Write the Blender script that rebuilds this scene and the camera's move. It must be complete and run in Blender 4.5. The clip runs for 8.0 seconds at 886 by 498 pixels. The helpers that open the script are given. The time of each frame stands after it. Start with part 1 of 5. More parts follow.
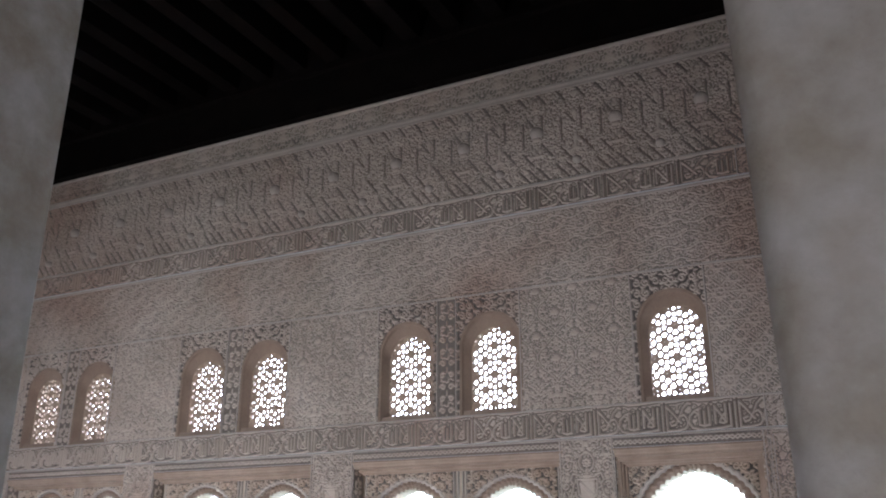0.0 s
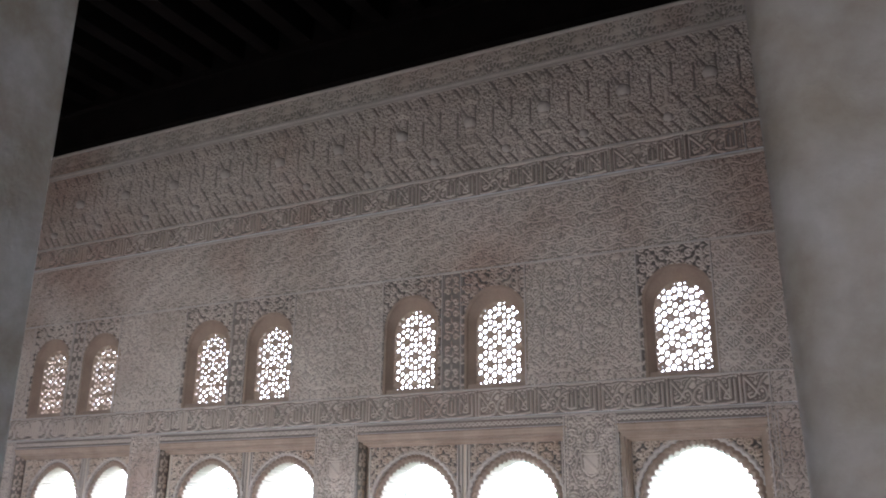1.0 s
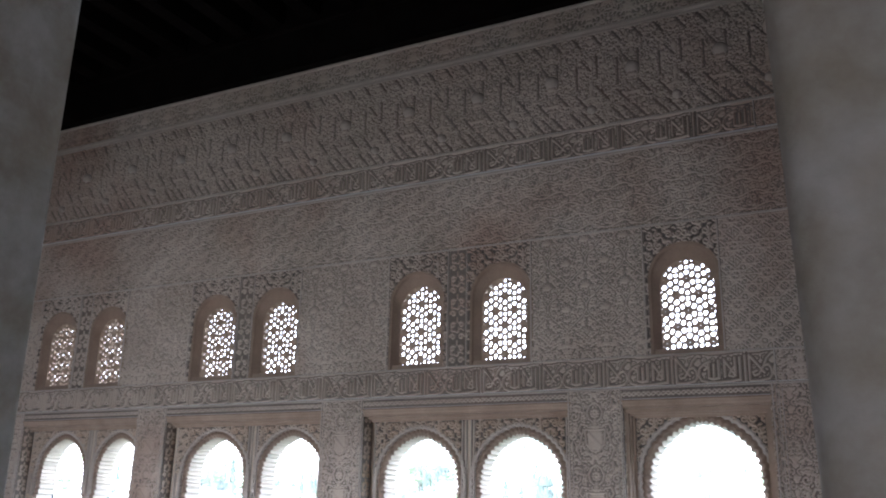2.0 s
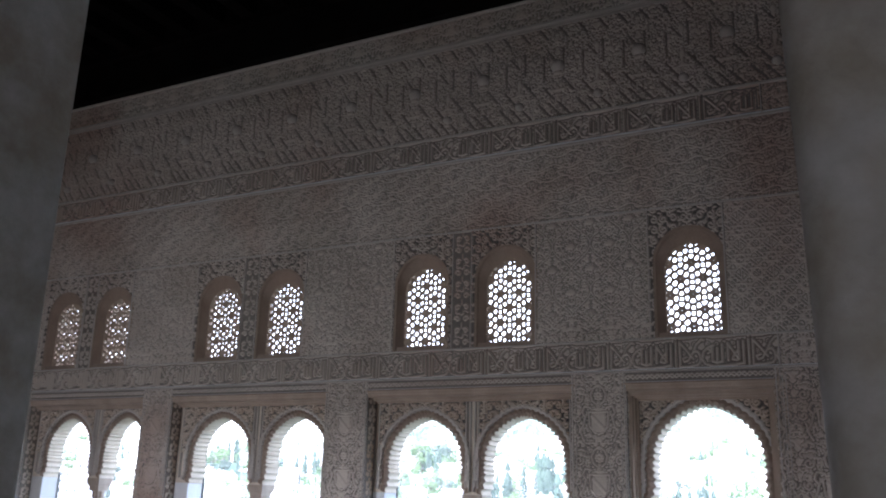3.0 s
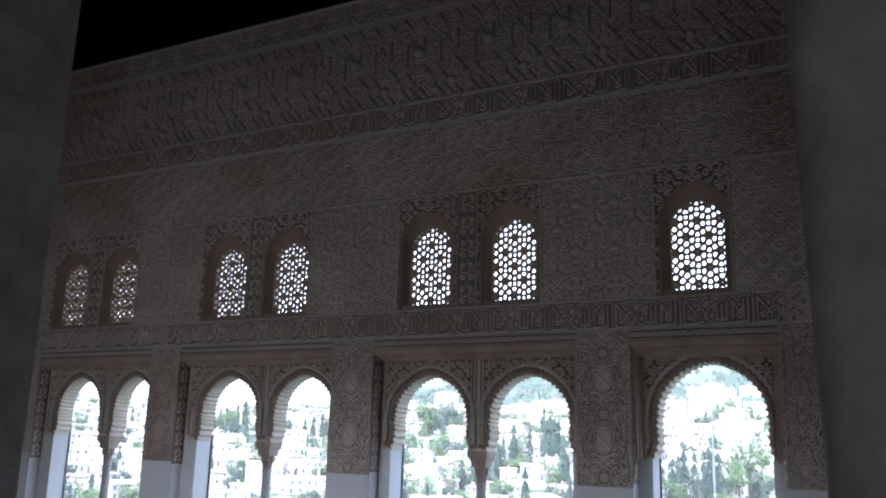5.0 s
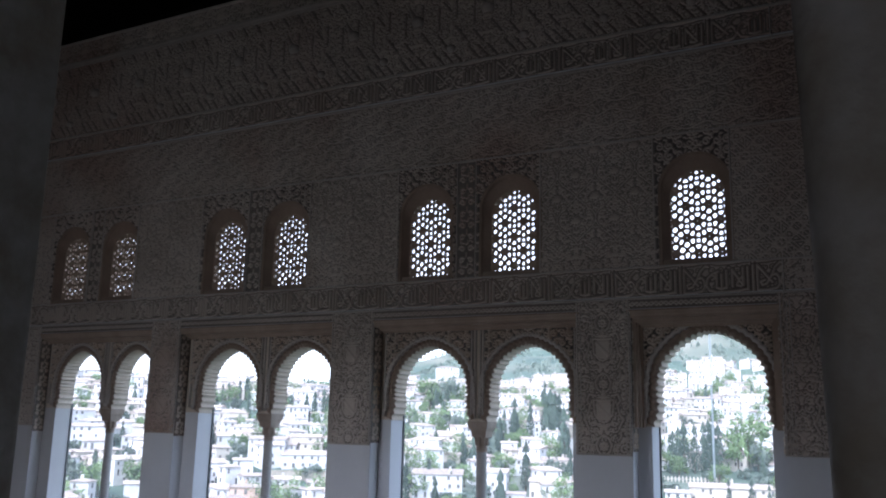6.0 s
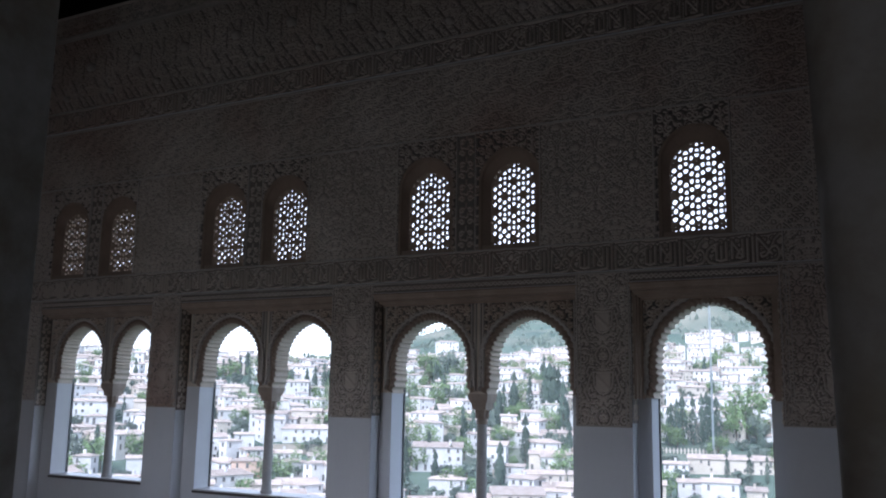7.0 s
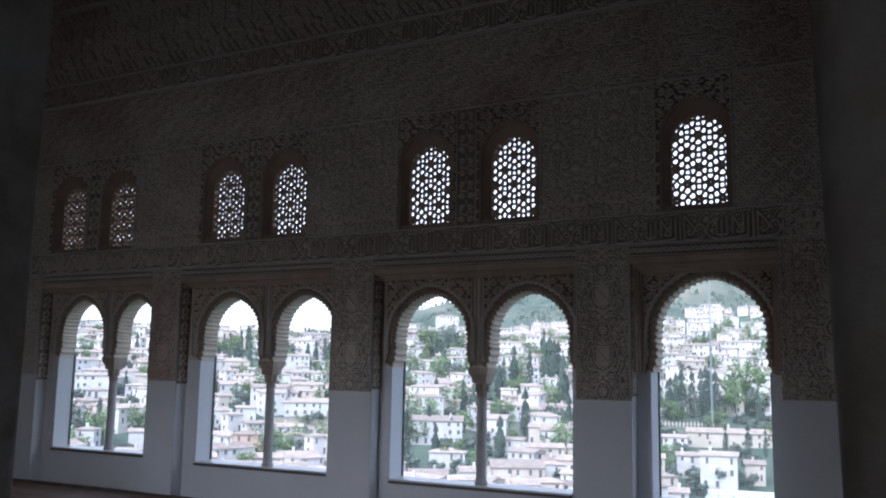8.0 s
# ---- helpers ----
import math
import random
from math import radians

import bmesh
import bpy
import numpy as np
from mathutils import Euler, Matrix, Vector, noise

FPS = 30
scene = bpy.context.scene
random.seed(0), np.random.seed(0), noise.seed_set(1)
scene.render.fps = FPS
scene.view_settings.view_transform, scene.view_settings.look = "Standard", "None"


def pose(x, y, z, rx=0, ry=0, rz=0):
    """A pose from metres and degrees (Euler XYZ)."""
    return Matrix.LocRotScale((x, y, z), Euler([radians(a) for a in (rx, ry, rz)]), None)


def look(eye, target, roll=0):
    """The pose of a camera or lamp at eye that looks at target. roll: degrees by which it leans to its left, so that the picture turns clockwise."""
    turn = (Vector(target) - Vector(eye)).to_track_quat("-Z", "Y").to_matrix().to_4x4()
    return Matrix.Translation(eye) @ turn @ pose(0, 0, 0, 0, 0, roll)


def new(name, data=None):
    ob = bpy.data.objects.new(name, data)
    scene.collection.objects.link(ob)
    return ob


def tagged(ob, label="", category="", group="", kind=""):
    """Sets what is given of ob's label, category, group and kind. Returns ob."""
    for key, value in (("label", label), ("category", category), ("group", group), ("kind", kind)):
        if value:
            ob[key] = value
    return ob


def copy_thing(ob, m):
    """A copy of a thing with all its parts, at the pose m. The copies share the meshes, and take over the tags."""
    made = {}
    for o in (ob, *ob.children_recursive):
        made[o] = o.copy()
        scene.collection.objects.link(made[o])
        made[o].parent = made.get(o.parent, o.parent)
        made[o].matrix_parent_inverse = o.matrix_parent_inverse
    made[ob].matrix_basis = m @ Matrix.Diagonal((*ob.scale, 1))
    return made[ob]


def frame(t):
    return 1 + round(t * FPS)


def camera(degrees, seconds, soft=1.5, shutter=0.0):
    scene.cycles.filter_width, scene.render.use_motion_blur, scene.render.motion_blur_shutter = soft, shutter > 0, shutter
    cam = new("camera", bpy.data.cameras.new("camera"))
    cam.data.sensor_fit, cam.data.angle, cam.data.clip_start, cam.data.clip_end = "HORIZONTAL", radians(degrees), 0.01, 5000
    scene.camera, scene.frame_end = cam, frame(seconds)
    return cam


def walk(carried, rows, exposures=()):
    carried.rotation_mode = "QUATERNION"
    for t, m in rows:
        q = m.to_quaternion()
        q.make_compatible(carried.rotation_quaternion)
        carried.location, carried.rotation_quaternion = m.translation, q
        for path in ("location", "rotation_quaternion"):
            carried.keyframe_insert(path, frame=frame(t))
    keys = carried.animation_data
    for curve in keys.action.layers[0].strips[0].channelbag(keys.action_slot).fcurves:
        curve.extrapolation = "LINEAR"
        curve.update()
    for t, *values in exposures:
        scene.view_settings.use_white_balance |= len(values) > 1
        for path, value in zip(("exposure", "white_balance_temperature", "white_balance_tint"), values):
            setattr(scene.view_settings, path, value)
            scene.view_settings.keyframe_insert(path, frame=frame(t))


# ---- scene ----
cam = camera(53.2, 8.0, soft=2.0)
PATH = [
    (0, (1.817, -6.271, 1.533), (0.962, -4.59, 2.198), 0.2),
    (0.5, (1.818, -6.257, 1.536), (0.952, -4.571, 2.173), 0.4),
    (1, (1.81, -6.249, 1.537), (0.935, -4.557, 2.147), 0.7),
    (1.5, (1.8075, -6.244, 1.529), (0.9229, -4.548, 2.114), 1.0),
    (3, (1.8030, -6.267, 1.525), (0.8968, -4.5577, 2.048), 1.6),
    (3.5, (1.8050, -6.269, 1.512), (0.8936, -4.5571, 2.022), 1.7),
    (4, (1.8090, -6.264, 1.503), (0.8906, -4.5505, 1.996), 1.7),
    (4.5, (1.8110, -6.266, 1.496), (0.8880, -4.5485, 1.966), 1.7),
    (6, (1.8070, -6.235, 1.451), (0.8750, -4.5019, 1.841), 1.3),
    (6.5, (1.8005, -6.237, 1.447), (0.8680, -4.4969, 1.809), 1.1),
    (7, (1.8010, -6.235, 1.444), (0.8669, -4.4909, 1.777), 1.0),
    (7.5, (1.8005, -6.231, 1.441), (0.8634, -4.4819, 1.747), 1.0),
    (8, (1.7995, -6.228, 1.442), (0.8614, -4.4759, 1.718), 1.0),
]
EXPOSURES = [(0.0, 4.5, 6000, 18), (1.0, 4.45, 6000, 18), (1.7, 4.08, 5950, 17), (2.8, 3.36, 5850, 16), (3.5, 3.0, 5750, 16), (4.5, 2.57, 5750, 15), (5.8, 1.88, 5720, 15), (6.5, 1.58, 5720, 15), (8.0, 1.34, 5780, 15)]
walk(cam, [(t, look(eye, target, roll)) for t, eye, target, roll in PATH], EXPOSURES)

# ---- light ----
SUN_HEIGHT, SUN_SIDE = 48.0, 25.0
world = bpy.data.worlds.new("sky")
scene.world = world
world.use_nodes = True
wn = world.node_tree.nodes
sky = wn.new("ShaderNodeTexSky")
sky.sky_type = "NISHITA"
sky.sun_disc = False
sky.sun_elevation, sky.sun_rotation = radians(SUN_HEIGHT), radians(180 + SUN_SIDE)
sky.dust_density, sky.air_density, sky.ozone_density = 1.5, 0.75, 0.0
wn["Background"].inputs["Strength"].default_value = 0.15
haze = wn.new("ShaderNodeHueSaturation")
haze.inputs["Saturation"].default_value, haze.inputs["Value"].default_value = 0.4, 1.35
world.node_tree.links.new(sky.outputs["Color"], haze.inputs["Color"])
world.node_tree.links.new(haze.outputs["Color"], wn["Background"].inputs["Color"])
sun_data = bpy.data.lights.new("sun", "SUN")
sun_data.energy, sun_data.angle, sun_data.color = 1.25, radians(0.6), (1.0, 0.98, 0.96)
sun = new("sun", sun_data)
sun.matrix_world = look((40 * math.sin(radians(SUN_SIDE)), -60, 70), (0, 0, 70 - 72 * math.tan(radians(SUN_HEIGHT))))
# daylight in the open doorway of the hall behind
day = bpy.data.lights.new("doorway_daylight", "AREA")
day.shape, day.size, day.size_y, day.energy, day.color = "RECTANGLE", 0.9, 2.0, 3.1, (1.0, 0.95, 0.89)
door_light = new("doorway_daylight", day)
door_light.matrix_world = look((2.6, -11.0, 1.1), (2.6, -5.0, 1.1))

# fill light in an added, unseen opening of the room's south side, tipped down to keep the upper wall dim
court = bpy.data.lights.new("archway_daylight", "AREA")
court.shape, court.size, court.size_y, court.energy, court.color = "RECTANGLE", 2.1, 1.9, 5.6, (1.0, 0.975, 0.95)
fill_light = new("archway_daylight", court)
fill_light.matrix_world = look((-3.7, -5.3, 1.2), (-3.9, 0.0, -2.4))
# fill light in an added, unseen gap of the east wall, to brighten the left jambs
side = bpy.data.lights.new("east_window_daylight", "AREA")
side.shape, side.size, side.size_y, side.energy, side.color = "RECTANGLE", 1.0, 1.0, 0.5, (1.0, 0.93, 0.84)
side_light = new("east_window_daylight", side)
side_light.matrix_world = look((2.52, -2.3, 1.4), (-3.0, -1.3, 1.0))


# ---- materials ----
def material(name, a, b, scale=3.0, rough=0.85, bump=0.3, grain=60.0, c=None, metal=0.0, by_object=0.0, contrast=0.5, depth=0.004, fleck=0.18):
    """Two colours mixed by a coarse noise, a third one in sparse stains, and a fine relief."""
    m = bpy.data.materials.new(name)
    m.use_nodes = True
    n, l = m.node_tree.nodes, m.node_tree.links
    bsdf = n["Principled BSDF"]
    co = n.new("ShaderNodeTexCoord")
    big = n.new("ShaderNodeTexNoise")
    big.inputs["Scale"].default_value, big.inputs["Detail"].default_value = scale, 6
    l.new(co.outputs["Object"], big.inputs["Vector"])
    ramp = n.new("ShaderNodeValToRGB")
    ramp.color_ramp.elements[0].position, ramp.color_ramp.elements[1].position = 0.5 - contrast * 0.4, 0.5 + contrast * 0.4
    ramp.color_ramp.elements[0].color, ramp.color_ramp.elements[1].color = (*a, 1), (*b, 1)
    l.new(big.outputs["Fac"], ramp.inputs["Fac"])
    out = ramp.outputs["Color"]
    if c:
        st = n.new("ShaderNodeTexNoise")
        st.inputs["Scale"].default_value, st.inputs["Detail"].default_value = scale * 0.37, 5
        l.new(co.outputs["Object"], st.inputs["Vector"])
        sr = n.new("ShaderNodeValToRGB")
        sr.color_ramp.elements[0].position, sr.color_ramp.elements[1].position = 0.52, 0.68
        l.new(st.outputs["Fac"], sr.inputs["Fac"])
        mx = n.new("ShaderNodeMix")
        mx.data_type = "RGBA"
        l.new(sr.outputs["Color"], mx.inputs["Factor"])
        l.new(out, mx.inputs["A"])
        mx.inputs["B"].default_value = (*c, 1)
        out = mx.outputs["Result"]
    fine = n.new("ShaderNodeTexNoise")
    fine.inputs["Scale"].default_value, fine.inputs["Detail"].default_value = grain, 4
    l.new(co.outputs["Object"], fine.inputs["Vector"])
    hs = n.new("ShaderNodeHueSaturation")
    mr = n.new("ShaderNodeMapRange")
    mr.inputs["To Min"].default_value, mr.inputs["To Max"].default_value = 1 - fleck, 1 + fleck
    l.new(fine.outputs["Fac"], mr.inputs["Value"])
    val = mr.outputs["Result"]
    if by_object:
        info = n.new("ShaderNodeObjectInfo")
        om = n.new("ShaderNodeMapRange")
        om.inputs["To Min"].default_value, om.inputs["To Max"].default_value = 1 - by_object, 1 + by_object * 0.5
        l.new(info.outputs["Random"], om.inputs["Value"])
        mm = n.new("ShaderNodeMath")
        mm.operation = "MULTIPLY"
        l.new(val, mm.inputs[0])
        l.new(om.outputs["Result"], mm.inputs[1])
        val = mm.outputs["Value"]
    l.new(val, hs.inputs["Value"])
    l.new(out, hs.inputs["Color"])
    l.new(hs.outputs["Color"], bsdf.inputs["Base Color"])
    bsdf.inputs["Roughness"].default_value, bsdf.inputs["Metallic"].default_value = rough, metal
    if bump:
        bp = n.new("ShaderNodeBump")
        bp.inputs["Strength"].default_value, bp.inputs["Distance"].default_value = bump, depth
        l.new(fine.outputs["Fac"], bp.inputs["Height"])
        l.new(bp.outputs["Normal"], bsdf.inputs["Normal"])
    return m


STUCCO = material("carved_stucco", (0.465, 0.405, 0.352), (0.61, 0.545, 0.488), 1.6, 0.9, 0.4, 90, c=(0.44, 0.325, 0.27))
STUCCO_PALE = material("stucco_fillet", (0.44, 0.40, 0.365), (0.55, 0.51, 0.47), 4, 0.88, 0.3, 80)
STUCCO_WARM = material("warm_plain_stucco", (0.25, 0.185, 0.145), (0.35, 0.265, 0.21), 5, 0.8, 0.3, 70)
STUCCO_TAN = material("ochre_carved_stucco", (0.50, 0.42, 0.345), (0.62, 0.535, 0.455), 4, 0.88, 0.4, 80, c=(0.46, 0.32, 0.22))
STUCCO_FRAME = material("brown_frame_stucco", (0.34, 0.26, 0.205), (0.45, 0.355, 0.285), 6, 0.85, 0.3, 70)
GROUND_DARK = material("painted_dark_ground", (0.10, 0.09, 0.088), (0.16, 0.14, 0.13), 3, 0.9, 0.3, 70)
# next three: dark beds that put the shade of the carved grooves into colour
GROOVE_SHADE_SOFT = material("field_ground", (0.19, 0.17, 0.15), (0.26, 0.235, 0.215), 1.6, 0.9, 0.4, 80, c=(0.20, 0.15, 0.13))
GROOVE_SHADE_BAND = material("band_ground", (0.155, 0.135, 0.122), (0.225, 0.195, 0.18), 2, 0.9, 0.3, 70, c=(0.17, 0.12, 0.10))
GROOVE_SHADE_MID = material("painted_grey_ground", (0.16, 0.14, 0.128), (0.23, 0.20, 0.18), 2, 0.9, 0.3, 70, c=(0.21, 0.15, 0.125))
WHITE = material("white_plaster", (0.655, 0.675, 0.71), (0.73, 0.745, 0.775), 1.2, 0.8, 0.05, 30, fleck=0.03, c=(0.62, 0.62, 0.62))
PIER = material("aged_door_plaster", (0.315, 0.28, 0.235), (0.45, 0.44, 0.43), 7.0, 0.65, 0.5, 45, c=(0.36, 0.30, 0.235), contrast=0.3, fleck=0.16, depth=0.006)
for node in PIER.node_tree.nodes:
    if node.type == "TEX_NOISE":
        node.inputs["Detail"].default_value, node.inputs["Roughness"].default_value = 9, 0.62
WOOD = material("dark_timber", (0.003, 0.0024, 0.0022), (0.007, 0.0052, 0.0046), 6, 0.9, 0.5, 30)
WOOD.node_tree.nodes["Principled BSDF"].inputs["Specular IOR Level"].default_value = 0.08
LATTICE = material("lattice_plaster", (0.34, 0.25, 0.185), (0.46, 0.36, 0.28), 9, 0.85, 0.3, 60)
CREAM = material("cream_arch_stucco", (0.56, 0.48, 0.39), (0.68, 0.60, 0.51), 6, 0.85, 0.3, 70)
MARBLE = material("grey_marble", (0.36, 0.35, 0.335), (0.48, 0.47, 0.455), 9, 0.4, 0.1, 50, c=(0.40, 0.39, 0.38))
MARBLE_WARM = material("worn_capital_marble", (0.33, 0.26, 0.21), (0.44, 0.36, 0.30), 9, 0.55, 0.3, 60)
SILL = material("sill_marble", (0.55, 0.55, 0.56), (0.7, 0.7, 0.7), 5, 0.35, 0.1, 50)
SILL_EDGE = material("sill_edge_wood", (0.07, 0.06, 0.055), (0.12, 0.10, 0.09), 7, 0.6, 0.2, 50)
TILE = material("terracotta_floor", (0.17, 0.09, 0.06), (0.26, 0.15, 0.10), 5, 0.55, 0.3, 40, by_object=0.2)
MORTAR = material("floor_mortar", (0.10, 0.07, 0.055), (0.15, 0.11, 0.09), 8, 0.9, 0.3, 60)
METAL = material("dark_window_metal", (0.03, 0.028, 0.026), (0.06, 0.055, 0.05), 20, 0.5, 0.1, 90, metal=0.6)


# ---- mesh helpers ----
class Geo:
    """Gathers vertices and faces of one mesh."""

    def __init__(self):
        self.v, self.f = [], []

    def add(self, verts, faces):
        k = len(self.v)
        self.v += [tuple(p) for p in verts]
        self.f += [tuple(i + k for i in q) for q in faces]
        return self

    def box(self, x0, x1, y0, y1, z0, z1):
        return self.add([(x, y, z) for z in (z0, z1) for y in (y0, y1) for x in (x0, x1)],
                        [(0, 2, 3, 1), (4, 5, 7, 6), (0, 1, 5, 4), (2, 6, 7, 3), (0, 4, 6, 2), (1, 3, 7, 5)])

    def loft(self, rings, closed=False):
        """Quads between rows of points; closed joins the end of each row to its start."""
        m = len(rings[0])
        faces = []
        for i in range(len(rings) - 1):
            for j in range(m if closed else m - 1):
                a, b = i * m + j, i * m + (j + 1) % m
                faces.append((a, b, b + m, a + m))
        return self.add([p for r in rings for p in r], faces)

    def lathe(self, profile, n=20, cx=0.0, cy=0.0):
        return self.loft([[(cx + r * math.cos(2 * math.pi * k / n), cy + r * math.sin(2 * math.pi * k / n), z) for k in range(n)] for r, z in profile], True)


def part(name, geo, mat, parent=None, label="", smooth=False, kind=""):
    me = bpy.data.meshes.new(name)
    if isinstance(geo, Geo):
        me.from_pydata(geo.v, [], geo.f)
    else:
        co, quads = geo
        me.vertices.add(len(co))
        me.vertices.foreach_set("co", co.astype(np.float32).ravel())
        me.loops.add(quads.size)
        me.loops.foreach_set("vertex_index", quads.astype(np.int32).ravel())
        me.polygons.add(len(quads))
        me.polygons.foreach_set("loop_start", np.arange(0, quads.size, 4, dtype=np.int32))
        me.update(calc_edges=True)
    me.materials.append(mat)
    if smooth:
        me.polygons.foreach_set("use_smooth", [True] * len(me.polygons))
    me.update()
    ob = new(name, me)
    if parent:
        ob.parent = parent
    return tagged(ob, label, kind=kind)


def thing(name, label, category, group="", at=None, kind=""):
    e = new(name)
    e.empty_display_size = 0.1
    if at is not None:
        e.matrix_basis = at
    return tagged(e, label, category, group, kind)


# ---- carved patterns: small repeating height fields ----
class Pattern:
    def __init__(self, w, h, res=0.004):
        self.w, self.h = w, h
        self.nx, self.nz = max(8, round(w / res)), max(8, round(h / res))
        x, z = (np.arange(self.nx) + 0.5) * w / self.nx, (np.arange(self.nz) + 0.5) * h / self.nz
        self.x, self.z = np.meshgrid(x, z)
        self.a = np.zeros_like(self.x)
        self.gap = np.full_like(self.x, 1.0)

    def stroke(self, pts, width, height=1.0):
        for (x0, z0), (x1, z1) in zip(pts[:-1], pts[1:]):
            mx, mz = (x0 + x1) / 2, (z0 + z1) / 2
            dx = (self.x - mx + self.w / 2) % self.w - self.w / 2
            dz = (self.z - mz + self.h / 2) % self.h - self.h / 2
            ex, ez = (x1 - x0) / 2, (z1 - z0) / 2
            s = np.clip((dx * ex + dz * ez) / max(ex * ex + ez * ez, 1e-9), -1, 1)
            d = np.hypot(dx - s * ex, dz - s * ez) / (width / 2)
            self.gap = np.minimum(self.gap, (d - 1) * width / 2)
            self.a = np.maximum(self.a, height * np.sqrt(np.clip(1 - d ** 2, 0, 1)))
        return self

    def long(self, p, q, width, height=1.0, step=0.03):
        n = max(1, int(math.hypot(q[0] - p[0], q[1] - p[1]) / step))
        return self.stroke([(p[0] + (q[0] - p[0]) * i / n, p[1] + (q[1] - p[1]) * i / n) for i in range(n + 1)], width, height)

    def disc(self, x, z, r, height=1.0):
        return self.stroke([(x, z), (x + 1e-4, z)], 2 * r, height)

    def spiral(self, x, z, r, start, turns, way, width, height=1.0):
        n = 14
        pts = []
        for i in range(n + 1):
            u = i / n
            a = start + way * turns * 2 * math.pi * u
            pts.append((x + r * (1 - 0.75 * u) * math.cos(a), z + r * (1 - 0.75 * u) * math.sin(a)))
        return self.stroke(pts, width, height)

    def leaf(self, x, z, ang, size, width, height=1.0):
        pts = [(x + size * u * math.cos(ang + 0.9 * (u - 0.4)), z + size * u * math.sin(ang + 0.9 * (u - 0.4))) for u in (0, 0.25, 0.5, 0.75, 1)]
        for i in range(4):
            self.stroke(pts[i:i + 2], width * (0.5, 1.0, 0.9, 0.5)[i], height)
        return self

    def mirror(self):
        self.a = np.maximum(self.a, self.a[:, ::-1])
        self.gap = np.minimum(self.gap, self.gap[:, ::-1])
        return self

    def undercut(self, groove=0.0095, plateau=0.5):
        """Strokes stand on a low bed and are set off from it by a deep narrow groove."""
        bed = plateau * (0.85 + 0.15 * np.sin(self.x * 2 * np.pi / self.w * 9) * np.sin(self.z * 2 * np.pi / self.h * 8))
        side = np.clip(np.abs(self.gap - groove * 0.5) / (groove * 0.62), 0, 1) ** 1.5
        self.a = np.where(self.gap < 0, np.maximum(self.a, 0.15), bed) * side
        return self

    def over(self, base, groove=0.008):
        """Lays these strokes over a finer carving, set off from it by a narrow groove."""
        side = np.clip(np.abs(self.gap - groove * 0.5) / (groove * 0.6), 0, 1) ** 1.4
        self.a = np.where(self.gap < 0, np.maximum(self.a, 0.3), base.a) * side
        return self

    def sample(self, x, z):
        u, v = (x / self.w * self.nx - 0.5), (z / self.h * self.nz - 0.5)
        i, j = np.floor(u).astype(int), np.floor(v).astype(int)
        fu, fv = u - i, v - j
        i0, i1, j0, j1 = i % self.nx, (i + 1) % self.nx, j % self.nz, (j + 1) % self.nz
        a = self.a
        return (a[j0, i0] * (1 - fu) + a[j0, i1] * fu) * (1 - fv) + (a[j1, i0] * (1 - fu) + a[j1, i1] * fu) * fv


def vegetal(seed, w, h, r, width, count, leaves=3):
    """Mirrored scrolls, leaves and a palmette, as carved plaster has them."""
    rnd = random.Random(seed)
    p = Pattern(w, h)
    placed = []
    for _ in range(400):
        x, z = rnd.uniform(0.02, w / 2), rnd.uniform(0, h)
        if all(math.hypot(x - a, min(abs(z - b), h - abs(z - b))) > r * 1.55 for a, b in placed):
            placed.append((x, z))
        if len(placed) == count:
            break
    for x, z in placed:
        a, way = rnd.uniform(0, 6.3), rnd.choice((-1, 1))
        p.spiral(x, z, r * rnd.uniform(0.75, 1.05), a, rnd.uniform(0.9, 1.3), way, width, rnd.uniform(0.7, 1.0))
        for _ in range(leaves):
            b = rnd.uniform(0, 6.3)
            p.leaf(x + r * 0.8 * math.cos(b), z + r * 0.8 * math.sin(b), b + way * 0.8, r * 0.9, width * 1.5, rnd.uniform(0.6, 1.0))
    for k in range(5):
        p.leaf(w / 2, h * 0.45, math.pi / 2 + (k - 2) * 0.55, r * 1.5, width * 1.6, 1.0)
    p.stroke([(w / 2, 0), (w / 2, h * 0.2), (w / 2, h * 0.42)], width, 0.8)
    return p.mirror()


def star(p, x, z, n, skip, radius, width, height, turn=0.0):
    pts = [(x + radius * math.cos(turn + 2 * math.pi * k / n), z + radius * math.sin(turn + 2 * math.pi * k / n)) for k in range(n)]
    for k in range(n):
        p.long(pts[k], pts[(k + skip) % n], width, height)


def palmette(p, x, z, size, width, down=False, leaves=7):
    """A fan of leaves over a small ring on a short stem."""
    way = -1 if down else 1
    for k in range(leaves):
        a = way * math.pi / 2 + (k - (leaves - 1) / 2) * 0.42
        p.leaf(x, z, a, size * (1.0 - 0.06 * abs(k - (leaves - 1) / 2)), width, 1.0)
    ring = [(x + size * 0.24 * math.cos(0.7 * k), z - way * size * 0.22 + size * 0.24 * math.sin(0.7 * k)) for k in range(10)]
    p.stroke(ring, width * 0.7, 0.9)
    p.stroke([(x, z - way * size * 0.45), (x, z - way * size * 0.8)], width * 0.8, 0.8)


def ogee(p, w, h, width, height=1.0):
    """Curved bands from the middle of the base to the middle of the top, through both sides."""
    side = [(w / 2 - w / 2 * math.sin(math.pi * u / 16) ** 1.3, h * u / 16) for u in range(17)]
    p.stroke(side, width, height).stroke([(w - x, z) for x, z in side], width, height)


